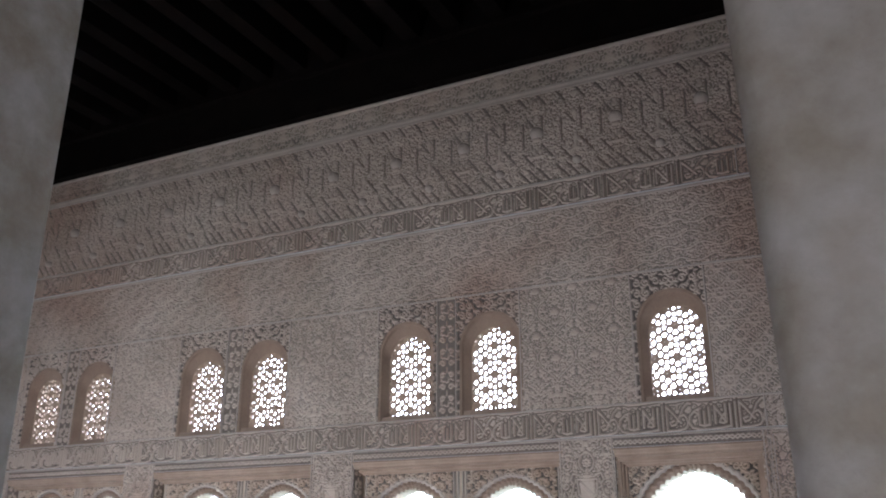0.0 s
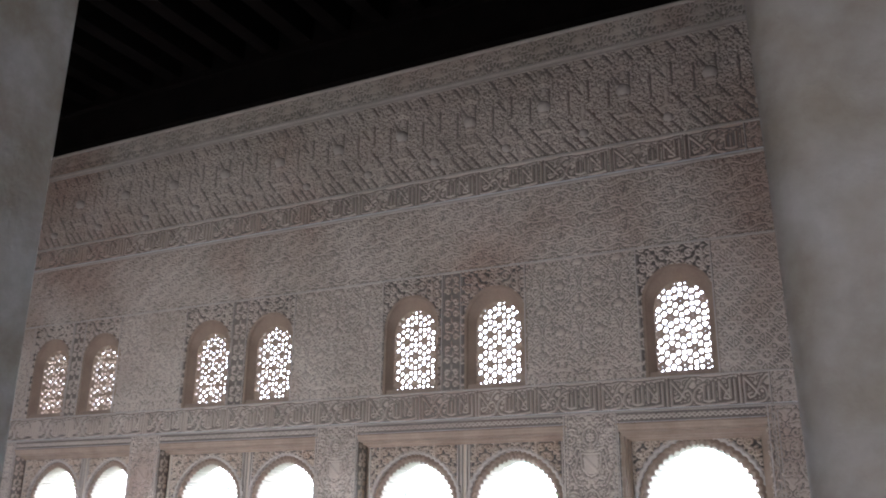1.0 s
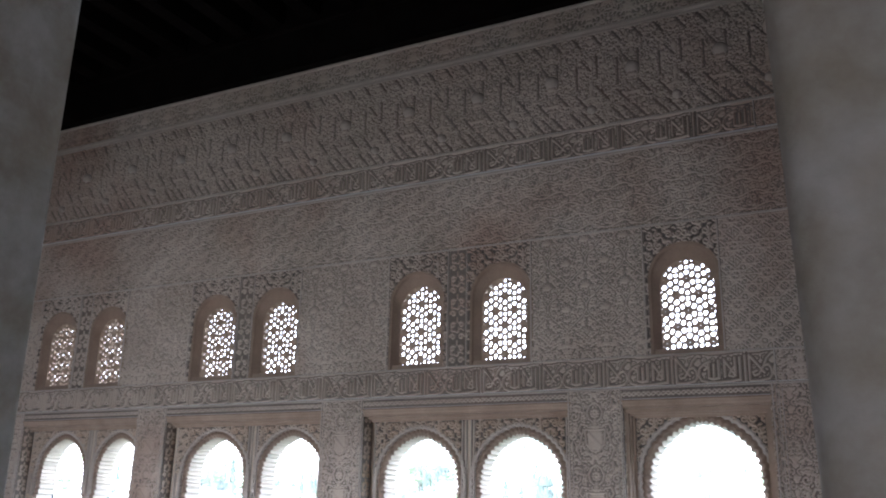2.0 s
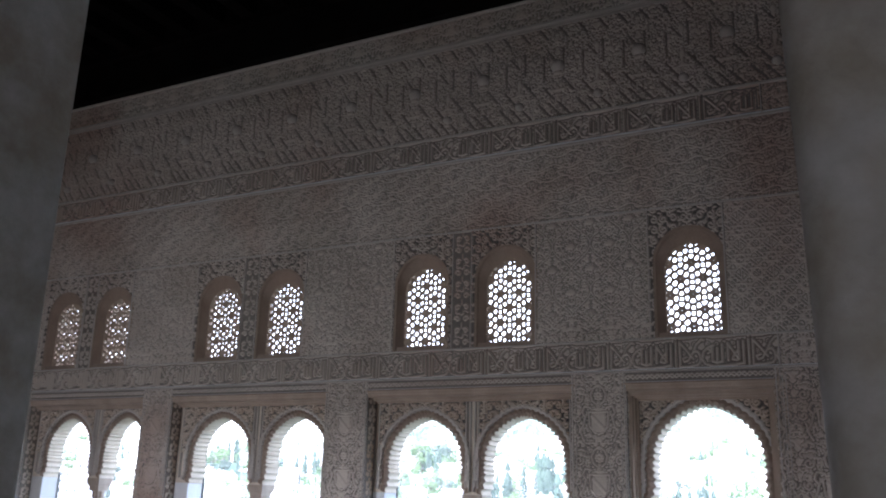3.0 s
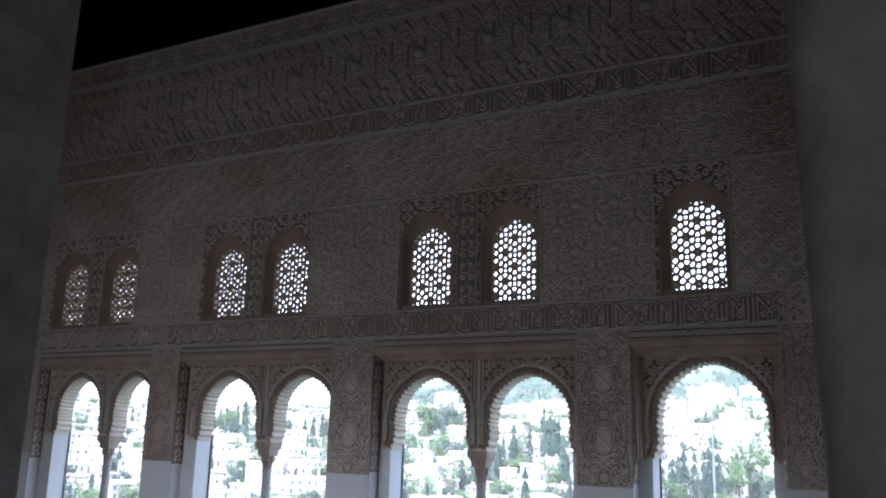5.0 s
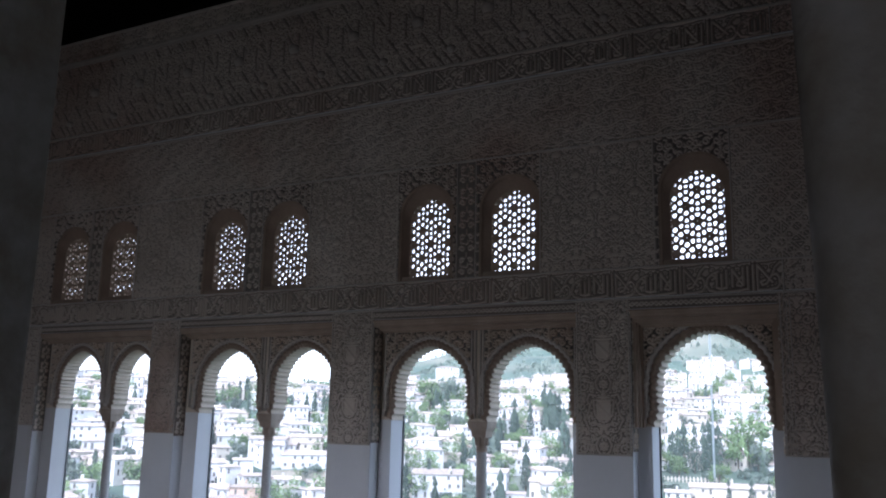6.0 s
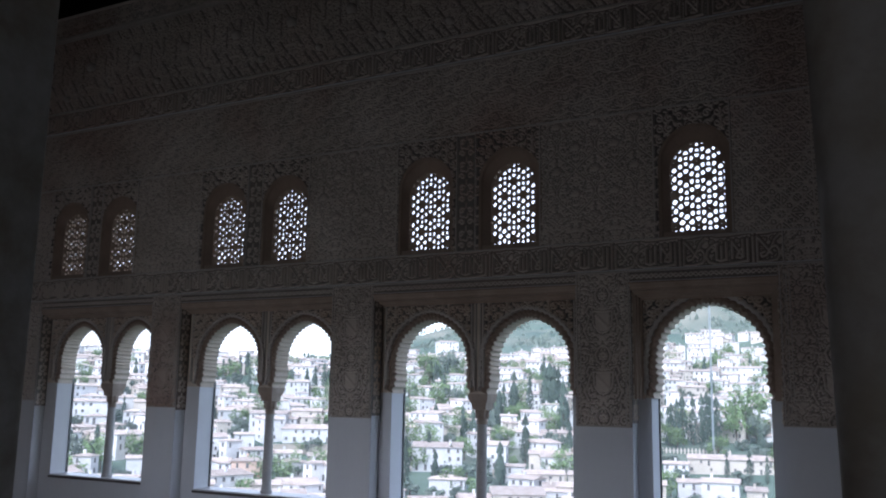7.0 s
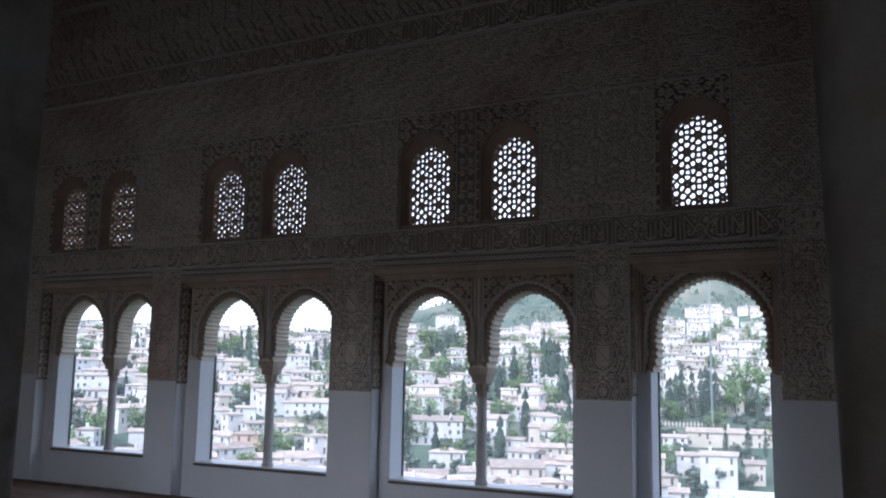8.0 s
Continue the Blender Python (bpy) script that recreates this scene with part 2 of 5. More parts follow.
# panels: an ogee net with palmettes, over low tendrils
P_PANEL = Pattern(0.305, 0.36)
ogee(P_PANEL, 0.305, 0.36, 0.0085, 0.8)
for x, z in ((0.1525, 0.15), (0.0, 0.33)):
    palmette(P_PANEL, x, z, 0.058, 0.0135)
    for sx in (-1, 1):
        P_PANEL.spiral(x + sx * 0.050, z - 0.055, 0.026, 1.57 + sx * 0.6, 1.1, -sx, 0.0095, 1.0)
        P_PANEL.leaf(x + sx * 0.03, z - 0.085, 1.57 - sx * 1.1, 0.045, 0.011, 0.95)
P_PANEL.over(vegetal(3, 0.305, 0.36, 0.019, 0.0075, 60, 3).undercut(0.006, 0.5))
P_PANEL.a *= 0.95
P_DENSE = vegetal(5, 0.305, 0.20, 0.020, 0.0085, 44, 3).undercut(0.007, 0.45)

# upper field: rows of wavy stems with leaves, over small scrolls
P_FIELD = Pattern(0.52, 0.30)
for j in range(3):
    zc, turn = 0.05 + 0.1 * j, 2.1 * j
    P_FIELD.stroke([(0.52 * i / 40, zc + 0.020 * math.sin(4 * math.pi * i / 40 + turn)) for i in range(41)], 0.0095, 1.0)
    for k in range(4):
        xc = 0.065 + 0.13 * k + 0.03 * j
        way = 1 if (k + j) % 2 else -1
        P_FIELD.spiral(xc, zc + 0.028 * way, 0.026, 1.57 * way, 1.1, way, 0.0085, 0.95)
        P_FIELD.leaf(xc + 0.04, zc, 0.7 * way, 0.055, 0.012, 1.0)
        P_FIELD.leaf(xc - 0.02, zc, 3.14 - 0.6 * way, 0.042, 0.011, 0.9)

P_FIELD.over(vegetal(8, 0.52, 0.30, 0.019, 0.0075, 90, 3).undercut(0.006, 0.5), 0.0075)

# piers: shields and rosettes between mirrored knots and scrolls
P_PIER = Pattern(0.42, 0.44)
for sx in (-1, 1):
    P_PIER.stroke([(0.21, 0.40), (0.21 + sx * 0.035, 0.375), (0.21 + sx * 0.058, 0.33), (0.21 + sx * 0.045, 0.285), (0.21 + sx * 0.02, 0.262)], 0.013)
    P_PIER.stroke([(0.21, 0.20), (0.21 + sx * 0.075, 0.205), (0.21 + sx * 0.066, 0.10), (0.21 + sx * 0.03, 0.055), (0.21, 0.045)], 0.012)
    P_PIER.stroke([(0.21 + sx * 0.06, 0.235), (0.21 + sx * 0.105, 0.245), (0.21 + sx * 0.125, 0.20), (0.21 + sx * 0.10, 0.17), (0.21 + sx * 0.112, 0.12), (0.21 + sx * 0.14, 0.06), (0.21 + sx * 0.11, 0.0)], 0.012)
    P_PIER.spiral(0.21 + sx * 0.15, 0.30, 0.034, 0.5, 1.2, sx, 0.012)
    P_PIER.spiral(0.21 + sx * 0.16, 0.16, 0.030, 2.5, 1.2, -sx, 0.011)
    P_PIER.leaf(0.21 + sx * 0.10, 0.36, 1.57 - sx * 0.9, 0.065, 0.015)
    P_PIER.leaf(0.21 + sx * 0.15, 0.06, 1.57 + sx * 0.4, 0.06, 0.014)
for k in range(8):
    P_PIER.disc(0.21 + 0.026 * math.cos(0.785 * k), 0.318 + 0.026 * math.sin(0.785 * k), 0.009)
P_PIER.disc(0.21, 0.318, 0.011)
P_PIER.over(vegetal(21, 0.42, 0.44, 0.022, 0.008, 90, 3).undercut(0.007, 0.5), 0.009)
shield = (np.abs(P_PIER.x - 0.21) < 0.055 - 0.3 * np.clip(0.10 - P_PIER.z, 0, 0.1)) & (P_PIER.z > 0.06) & (P_PIER.z < 0.19)
P_PIER.a = np.where(shield, 0.62 + 0.3 * (np.abs(P_PIER.x - 0.21 + (P_PIER.z - 0.125)) < 0.014), P_PIER.a)

P_SPANDREL = Pattern(0.56, 0.24, 0.003)
for i in range(4):
    for j in range(3):
        x, z, way = 0.038 + 0.072 * i, 0.040 + 0.08 * j, 1 if (i + j) % 2 else -1
        P_SPANDREL.spiral(x, z, 0.031, 1.6 + 0.5 * i, 1.15, way, 0.0165)
        P_SPANDREL.leaf(x + 0.030, z + 0.022 * way, 0.9 * way + 0.4 * i, 0.040, 0.019)
        P_SPANDREL.leaf(x - 0.016, z + 0.036, 2.2 + 0.7 * j, 0.030, 0.017, 0.9)
P_SPANDREL.mirror()
P_STRIP = Pattern(0.17, 0.19, 0.003)
for sx in (-1, 1):
    P_STRIP.spiral(0.085 + sx * 0.038, 0.045, 0.027, 1.57 - sx * 1.57, 1.15, sx, 0.0145)
    P_STRIP.spiral(0.085 + sx * 0.036, 0.140, 0.025, 1.57 + sx * 1.0, 1.1, -sx, 0.014)
    P_STRIP.leaf(0.085, 0.075, 1.57 - sx * 0.8, 0.045, 0.015)
    P_STRIP.leaf(0.085 + sx * 0.055, 0.09, 1.57 + sx * 0.5, 0.034, 0.014)
P_STRIP.stroke([(0.085, 0.165), (0.085, 0.20)], 0.012)
P_TOP = vegetal(17, 0.33, 0.25, 0.034, 0.010, 14, 2).undercut()

# frieze: fine carving cut by deep upright and slanting grooves round raised bosses
P_FRIEZE = vegetal(31, 0.672, 0.84, 0.026, 0.0085, 130, 3).undercut(0.0068, 0.55)
cuts = Pattern(0.672, 0.84)
for k in range(4):
    x = 0.168 * k
    lift = 0.06 * (k % 2)
    cuts.long((x + 0.05, 0.61 - lift), (x + 0.05, 0.41 - lift), 0.019, 1.0)
    cuts.long((x + 0.04, 0.35 - lift), (x + 0.14, 0.22 - lift), 0.020, 1.0)
    cuts.long((x + 0.00, 0.14), (x + 0.10, 0.02), 0.021)
    if k % 2:
        cuts.long((x + 0.085, 0.14), (x + 0.185, 0.02), 0.020)
        cuts.long((x + 0.09, 0.59), (x + 0.17, 0.49), 0.018, 1.0)
    cuts.long((x + 0.01, 0.82), (x + 0.09, 0.71), 0.021)
P_FRIEZE.a = np.minimum(P_FRIEZE.a, 1 - cuts.a)
for x, z, r in ((0.350, 0.47, 0.060), (0.012, 0.155, 0.045)):
    hole = Pattern(0.672, 0.84).disc(x, z, r, 1.0)
    P_FRIEZE.a = np.minimum(P_FRIEZE.a, 1 - 0.8 * hole.a)

P_FRET = Pattern(0.21, 0.21)
for x, z in ((0.105, 0.105), (0.0, 0.0)):
    star(P_FRET, x, z, 8, 3, 0.078, 0.0075, 1.0, 0.39)
    star(P_FRET, x, z, 8, 1, 0.040, 0.0075, 0.85)
    star(P_FRET, x, z, 8, 2, 0.055, 0.006, 0.7)
P_FRET.long((0.0, 0.105), (0.21, 0.105), 0.007, 0.8).long((0.105, 0.0), (0.105, 0.21), 0.007, 0.8)
for k in (0.0, 0.07, 0.14):
    P_FRET.long((0.0, 0.21 - k), (0.21, -k), 0.0065, 0.7)
P_FRET.undercut(0.007, 0.45)

P_BEAD = Pattern(0.07, 0.06)
P_BEAD.spiral(0.0175, 0.03, 0.02, 0, 1, 1, 0.010).spiral(0.0525, 0.03, 0.02, 3.1, 1, -1, 0.010).undercut(0.008, 0.4)

# the repeated motto band: combs of uprights, a long sweeping base line, crossing diagonals and loops
def motto(w):
    p, low = Pattern(w, 0.20, 0.003), Pattern(w, 0.20, 0.003)
    k = w / 325.0

    def at(*pts):
        return [((x - 1030) * k, (340 - y) / 140 * 0.2) for x, y in pts]
    for i in range(26):
        low.spiral(w * (i + 0.5) / 26, 0.04 + 0.06 * (i % 3), 0.017, i * 1.9, 1.2, 1 if i % 2 else -1, 0.0065, 0.5)
    t = 0.0150
    for x, y0, y1 in ((1080, 240, 316), (1102, 250, 316), (1124, 232, 318), (1150, 228, 312), (1196, 222, 306), (1217, 222, 330), (1240, 214, 338), (1258, 214, 338)):
        p.long(*at((x, y0), (x, y1)), t)
    p.stroke(at((1124, 316), (1100, 322), (1080, 316)), t)
    p.stroke(at((1088, 236), (1062, 246), (1040, 268), (1034, 300), (1046, 326), (1080, 337), (1130, 337), (1180, 333), (1217, 328)), t)
    p.stroke(at((1060, 252), (1078, 262), (1060, 276)), t * 0.9)
    p.stroke(at((1150, 230), (1168, 262), (1196, 308)), t).stroke(at((1196, 262), (1176, 286), (1168, 308), (1186, 312)), t)
    p.stroke(at((1264, 222), (1290, 258), (1320, 300)), t).stroke(at((1300, 300), (1318, 268), (1334, 230), (1356, 206), (1368, 210)), t)
    p.stroke(at((1290, 288), (1272, 296), (1278, 312), (1296, 306)), t)
    p.stroke(at((1258, 336), (1300, 336), (1340, 328), (1352, 312)), t)
    p.stroke(at((1318, 268), (1338, 262), (1350, 280), (1352, 312)), t)
    return p.over(low.undercut(0.0075, 0.4), 0.010)


P_BAND, P_BAND_HIGH = motto(0.493), motto(0.575)


def relief(name, o, u, v, lu, lv, height, mat=STUCCO, res=0.009, depth=0.014, parent=None, keep=None, kind="structure", edge=0.0, label=""):
    """A carved sheet: origin o, axes u and v, size lu by lv; height(U, V) in 0..1; keep(U, V) leaves out what is cut away."""
    nu, nv = max(2, int(lu / res)), max(2, int(lv / res))
    uu, vv = np.meshgrid(np.linspace(0, lu, nu + 1), np.linspace(0, lv, nv + 1))
    h = height(uu, vv)
    o, u, v = (np.array(k, float) for k in (o, u, v))
    n = np.cross(u, v)
    rough = 0.0012 * (np.sin(uu * 9.1 + 3 * np.sin(vv * 4.3)) + np.sin(vv * 7.7 + 2 * np.sin(uu * 3.1)))
    hh = h * depth + rough
    if edge:
        hh[0], hh[-1], hh[:, 0], hh[:, -1] = -edge, -edge, -edge, -edge
    co = o + uu[..., None] * u + vv[..., None] * v + hh[..., None] * n
    i = (np.arange(nv)[:, None] * (nu + 1) + np.arange(nu)[None, :])
    quads = np.stack([i, i + 1, i + nu + 2, i + nu + 1], -1)
    if keep is not None:
        cu, cv = (uu[:-1, :-1] + uu[1:, 1:]) / 2, (vv[:-1, :-1] + vv[1:, 1:]) / 2
        quads = quads[keep(cu, cv)]
    return part(name, (co.reshape(-1, 3), quads.reshape(-1, 4)), mat, parent, label, True, kind)


X, Z = (1, 0, 0), (0, 0, 1)


def on_wall(name, x0, x1, z0, z1, pattern, y=0.0, ox=0.0, oz=None, keep=None, depth=0.014, mat=STUCCO, parent=None, res=0.009, ground=None, level=0.22, label=""):
    """A carved field on the wall; ground is the dark bed between the carved strokes: paint in the spandrels, groove
    shade put into colour elsewhere.
    """
    oz = z0 if oz is None else oz

    def height(uu, vv):
        h = pattern.sample(uu + x0 - ox, vv + z0 - oz)
        worn = 0.9 + 0.1 * np.sin((uu + x0) * 2.3 + 1.7 * np.sin((vv + z0) * 3.1))
        return h * worn
    cut = None if keep is None else (lambda a, b: keep(a + x0, b + z0))
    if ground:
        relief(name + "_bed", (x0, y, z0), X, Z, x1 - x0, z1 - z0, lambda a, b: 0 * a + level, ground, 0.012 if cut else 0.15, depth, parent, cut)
    return relief(name, (x0, y, z0), X, Z, x1 - x0, z1 - z0, height, mat, res, depth, parent, cut, label=label)


# ---- the north wall: plan ----
FLOOR = 0.25
WALL_TOP, OUTER = 5.57, 0.36
RECESS = 0.13
LEFT_END, RIGHT_END = -6.95, 2.5
# bays: recess from, to; opening from, to; columns; sill height; top of the white jambs
BAYS = [
    dict(x0=0.0, x1=1.01, a=0.105, b=0.915, col=None, sill=0.575, foot=1.47, apex=2.135),
    dict(x0=-2.18, x1=-0.412, a=-2.065, b=-0.487, col=-1.275, sill=0.570, foot=1.48, apex=2.072),
    dict(x0=-4.345, x1=-2.60, a=-4.18, b=-2.635, col=-3.40, sill=0.580, foot=1.51, apex=2.095),
    dict(x0=-6.315, x1=-4.715, a=-6.15, b=-4.745, col=-5.42, sill=0.610, foot=1.53, apex=2.108),
]
BAY_TOP = 2.245
DADO = 1.29
# upper windows: centre and width of the splayed niche
NICHES = [(0.487, 0.54), (-0.945, 0.555), (-1.70, 0.53), (-3.15, 0.54), (-3.865, 0.54), (-5.25, 0.53), (-5.965, 0.53)]
N_FOOT, N_TOP = 2.60, 3.425
G_FOOT, G_TOP, G_DEPTH = 2.643, 3.305, 0.058

wall = thing("wall_north", "carved stucco wall with arched windows above a white dado", "wall", kind="structure")


def grid_wall(name, xs, zs, y0, y1, holes, mat, parent):
    """A thick wall with rectangular holes, without inner faces."""
    g = Geo()
    full = {}
    for i in range(len(xs) - 1):
        for k in range(len(zs) - 1):
            cx, cz = (xs[i] + xs[i + 1]) / 2, (zs[k] + zs[k + 1]) / 2
            full[i, k] = not any(a < cx < b and c < cz < d for a, b, c, d in holes)
    for (i, k), solid in full.items():
        if not solid:
            continue
        a, b, c, d = xs[i], xs[i + 1], zs[k], zs[k + 1]
        g.add([(a, y0, c), (b, y0, c), (b, y0, d), (a, y0, d)], [(0, 1, 2, 3)])
        g.add([(a, y1, c), (b, y1, c), (b, y1, d), (a, y1, d)], [(3, 2, 1, 0)])
        if not full.get((i - 1, k)):
            g.add([(a, y0, c), (a, y0, d), (a, y1, d), (a, y1, c)], [(0, 1, 2, 3)])
        if not full.get((i + 1, k)):
            g.add([(b, y0, c), (b, y0, d), (b, y1, d), (b, y1, c)], [(3, 2, 1, 0)])
        if not full.get((i, k - 1)):
            g.add([(a, y0, c), (b, y0, c), (b, y1, c), (a, y1, c)], [(3, 2, 1, 0)])
        if not full.get((i, k + 1)):
            g.add([(a, y0, d), (b, y0, d), (b, y1, d), (a, y1, d)], [(0, 1, 2, 3)])
    return part(name, g, mat, parent)


holes = [(b["x0"], b["x1"], -9, BAY_TOP) for b in BAYS]
holes += [(c - w / 2, c + w / 2, N_FOOT, N_TOP) for c, w in NICHES]
xs = sorted({LEFT_END, RIGHT_END, *[h[0] for h in holes], *[h[1] for h in holes]})
UPPER = 0.21
grid_wall("wall_core", xs, [-0.6, FLOOR, BAY_TOP, 2.42], 0.004, OUTER, holes, WHITE, wall)
grid_wall("upper_wall_core", xs, [2.42, N_FOOT, N_TOP, WALL_TOP + 0.9], 0.004, UPPER, holes, WHITE, wall)


# ---- arches ----
def arch_curve(c, foot_half, mid_half, foot, apex, n=64, lobes=0, amp=0.0, grow=0.0):
    """Points from the left foot over the apex to the right foot; lobes are small scallops; grow moves the line outward."""
    zs = foot + 0.155
    z0 = foot + (apex - foot) * 0.46
    half = []
    for i in range(n + 1):
        u = i / n
        if u < 0.16:
            s = u / 0.16
            half.append((mid_half + (foot_half - mid_half) * (1 - s) ** 2, foot + (zs - foot) * s))
        elif u < 0.34:
            s = (u - 0.16) / 0.18
            half.append((mid_half + 0.008 * math.sin(s * math.pi), zs + (z0 - zs) * s))
        else:
            s = (u - 0.34) / 0.66
            f = math.sin(s * math.pi / 2)
            half.append((mid_half * max(0.0, 1 - f * f) ** 0.62, z0 + (apex - z0) * f))
    pts = [(-x, z) for x, z in half] + [(x, z) for x, z in half[-2::-1]]
    out = []
    for i, (x, z) in enumerate(pts):
        p, q = pts[max(0, i - 1)], pts[min(len(pts) - 1, i + 1)]
        tx, tz = q[0] - p[0], q[1] - p[1]
        k = math.hypot(tx, tz) or 1
        nx, nz = -tz / k, tx / k
        d = grow + (amp * (abs(math.sin(math.pi * lobes * i / (len(pts) - 1))) - 0.5) if lobes else 0)
        out.append((c + x + nx * d, z + nz * d))
    return out


def edge_point(x, z, c, x0, x1, z0, z1):
    """Where the way from the arch's middle through a point meets the panel's border."""
    ox, oz = c, z0
    dx, dz = x - ox, z - oz
    k = 1e9
    if dx > 1e-6:
        k = min(k, (x1 - ox) / dx)
    if dx < -1e-6:
        k = min(k, (x0 - ox) / dx)
    if dz > 1e-6:
        k = min(k, (z1 - oz) / dz)
    return (ox + dx * k, oz + dz * k)


def arch_slab(curve, c, x0, x1, z0, z1, y0, y1):
    border = [edge_point(x, z, c, x0, x1, z0, z1) for x, z in curve]
    g = Geo()
    g.loft([[(x, y0, z) for x, z in curve], [(x, y0, z) for x, z in border]])
    g.loft([[(x, y1, z) for x, z in border], [(x, y1, z) for x, z in curve]])
    g.loft([[(x, y1, z) for x, z in curve], [(x, y0, z) for x, z in curve]])
    for (cx, cz), (bx, bz) in ((curve[0], border[0]), (curve[-1], border[-1])):
        g.add([(cx, y0, cz), (cx, y1, cz), (bx, y1, bz), (bx, y0, bz)], [(0, 1, 2, 3)])
    return g


def fillet(g, x0, x1, z0, z1, y, proud=0.016):
    """A bar with sloped sides on the wall face."""
    b = min(0.3 * (x1 - x0), 0.3 * (z1 - z0), 0.008)
    g.add([(x0, y, z0), (x1, y, z0), (x1, y, z1), (x0, y, z1), (x0 + b, y - proud, z0 + b), (x1 - b, y - proud, z0 + b), (x1 - b, y - proud, z1 - b), (x0 + b, y - proud, z1 - b)],
          [(4, 5, 6, 7), (0, 1, 5, 4), (1, 2, 6, 5), (2, 3, 7, 6), (3, 0, 4, 7)])


def outlined(g, x0, x1, z0, z1, y, w=0.018, proud=0.014):
    fillet(g, x0, x1, z1 - w, z1, y, proud)
    fillet(g, x0, x1, z0, z0 + w, y, proud)
    fillet(g, x0, x0 + w, z0 + w, z1 - w, y, proud)
    fillet(g, x1 - w, x1, z0 + w, z1 - w, y, proud)


def window_arch(c, foot_half, mid_half, foot, apex, x0, x1, group):
    """One scalloped arch with its rim and two carved spandrels."""
    arch = thing("window_arch", "scalloped stucco arch with carved spandrels over a window", "arch", group, pose(c, RECESS, foot))
    lobes = 37
    y0 = 0.0
    cv = arch_curve(0, foot_half, mid_half, 0, apex - foot, 190, lobes, 0.0185)
    part("arch_block", arch_slab(cv, 0, x0 - c, x1 - c, 0, BAY_TOP - foot, y0 + 0.004, 0.185), CREAM, arch)
    lim = lambda x: min(max(x, x0 - c + 0.012), x1 - c - 0.012)
    cap = lambda z: min(z, BAY_TOP - 0.03 - foot)

    def line(grow, amp, y):
        return [(lim(x), y, cap(z)) for x, z in arch_curve(0, foot_half, mid_half, 0, apex - foot, 190, lobes, amp, grow)]
    outer = [(x, z) for x, y, z in line(0.096, 0.011, 0)]
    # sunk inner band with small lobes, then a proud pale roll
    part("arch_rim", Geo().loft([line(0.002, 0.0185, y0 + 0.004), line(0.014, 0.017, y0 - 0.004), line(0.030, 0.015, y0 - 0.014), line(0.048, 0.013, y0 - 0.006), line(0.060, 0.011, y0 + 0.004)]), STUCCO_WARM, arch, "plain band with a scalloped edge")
    part("arch_roll", Geo().loft([line(0.058, 0.011, y0 + 0.003), line(0.063, 0.011, y0 - 0.024), line(0.078, 0.011, y0 - 0.030), line(0.090, 0.011, y0 - 0.024), line(0.096, 0.011, y0 + 0.003)]), STUCCO_PALE, arch)
    fx0, fx1 = x0 + 0.062 - c, x1 - 0.062 - c
    fz1 = BAY_TOP - 0.048 - foot
    fz0 = fz1 - 0.42
    px, pz = np.array([p[0] for p in outer]), np.array([p[1] for p in outer])

    def keep(a, b):
        a, b = a + fx0, b + fz0
        order = np.argsort(px[:len(px)])
        top = np.interp(a, px[order], pz[order])
        return (b > top - 0.02) | (np.abs(a) > np.max(np.abs(px)) - 0.012)
    for name, a, b in (("spandrel", fx0, 0.0), ("spandrel", 0.0, fx1)):
        rx = a
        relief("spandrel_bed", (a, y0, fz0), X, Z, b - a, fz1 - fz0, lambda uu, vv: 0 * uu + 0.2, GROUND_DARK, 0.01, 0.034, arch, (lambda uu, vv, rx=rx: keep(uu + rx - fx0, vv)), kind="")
        relief(name, (a, y0, fz0), X, Z, b - a, fz1 - fz0, lambda uu, vv, rx=rx: P_SPANDREL.sample((uu + rx) * 1.12 + 0.28, vv * 1.12 + 0.02), STUCCO_TAN, 0.005, 0.034, arch,
               (lambda uu, vv, rx=rx: keep(uu + rx - fx0, vv)), kind="")
    g = Geo()
    outlined(g, fx0 - 0.022, fx1 + 0.022, -0.0 + 0.02, fz1 + 0.022, y0 + 0.002, 0.022, 0.026)
    g.f = [q for q in g.f if not all(g.v[i][2] < 0.05 for i in q)]
    part("arch_moulding", g, STUCCO_PALE, arch)
    return arch


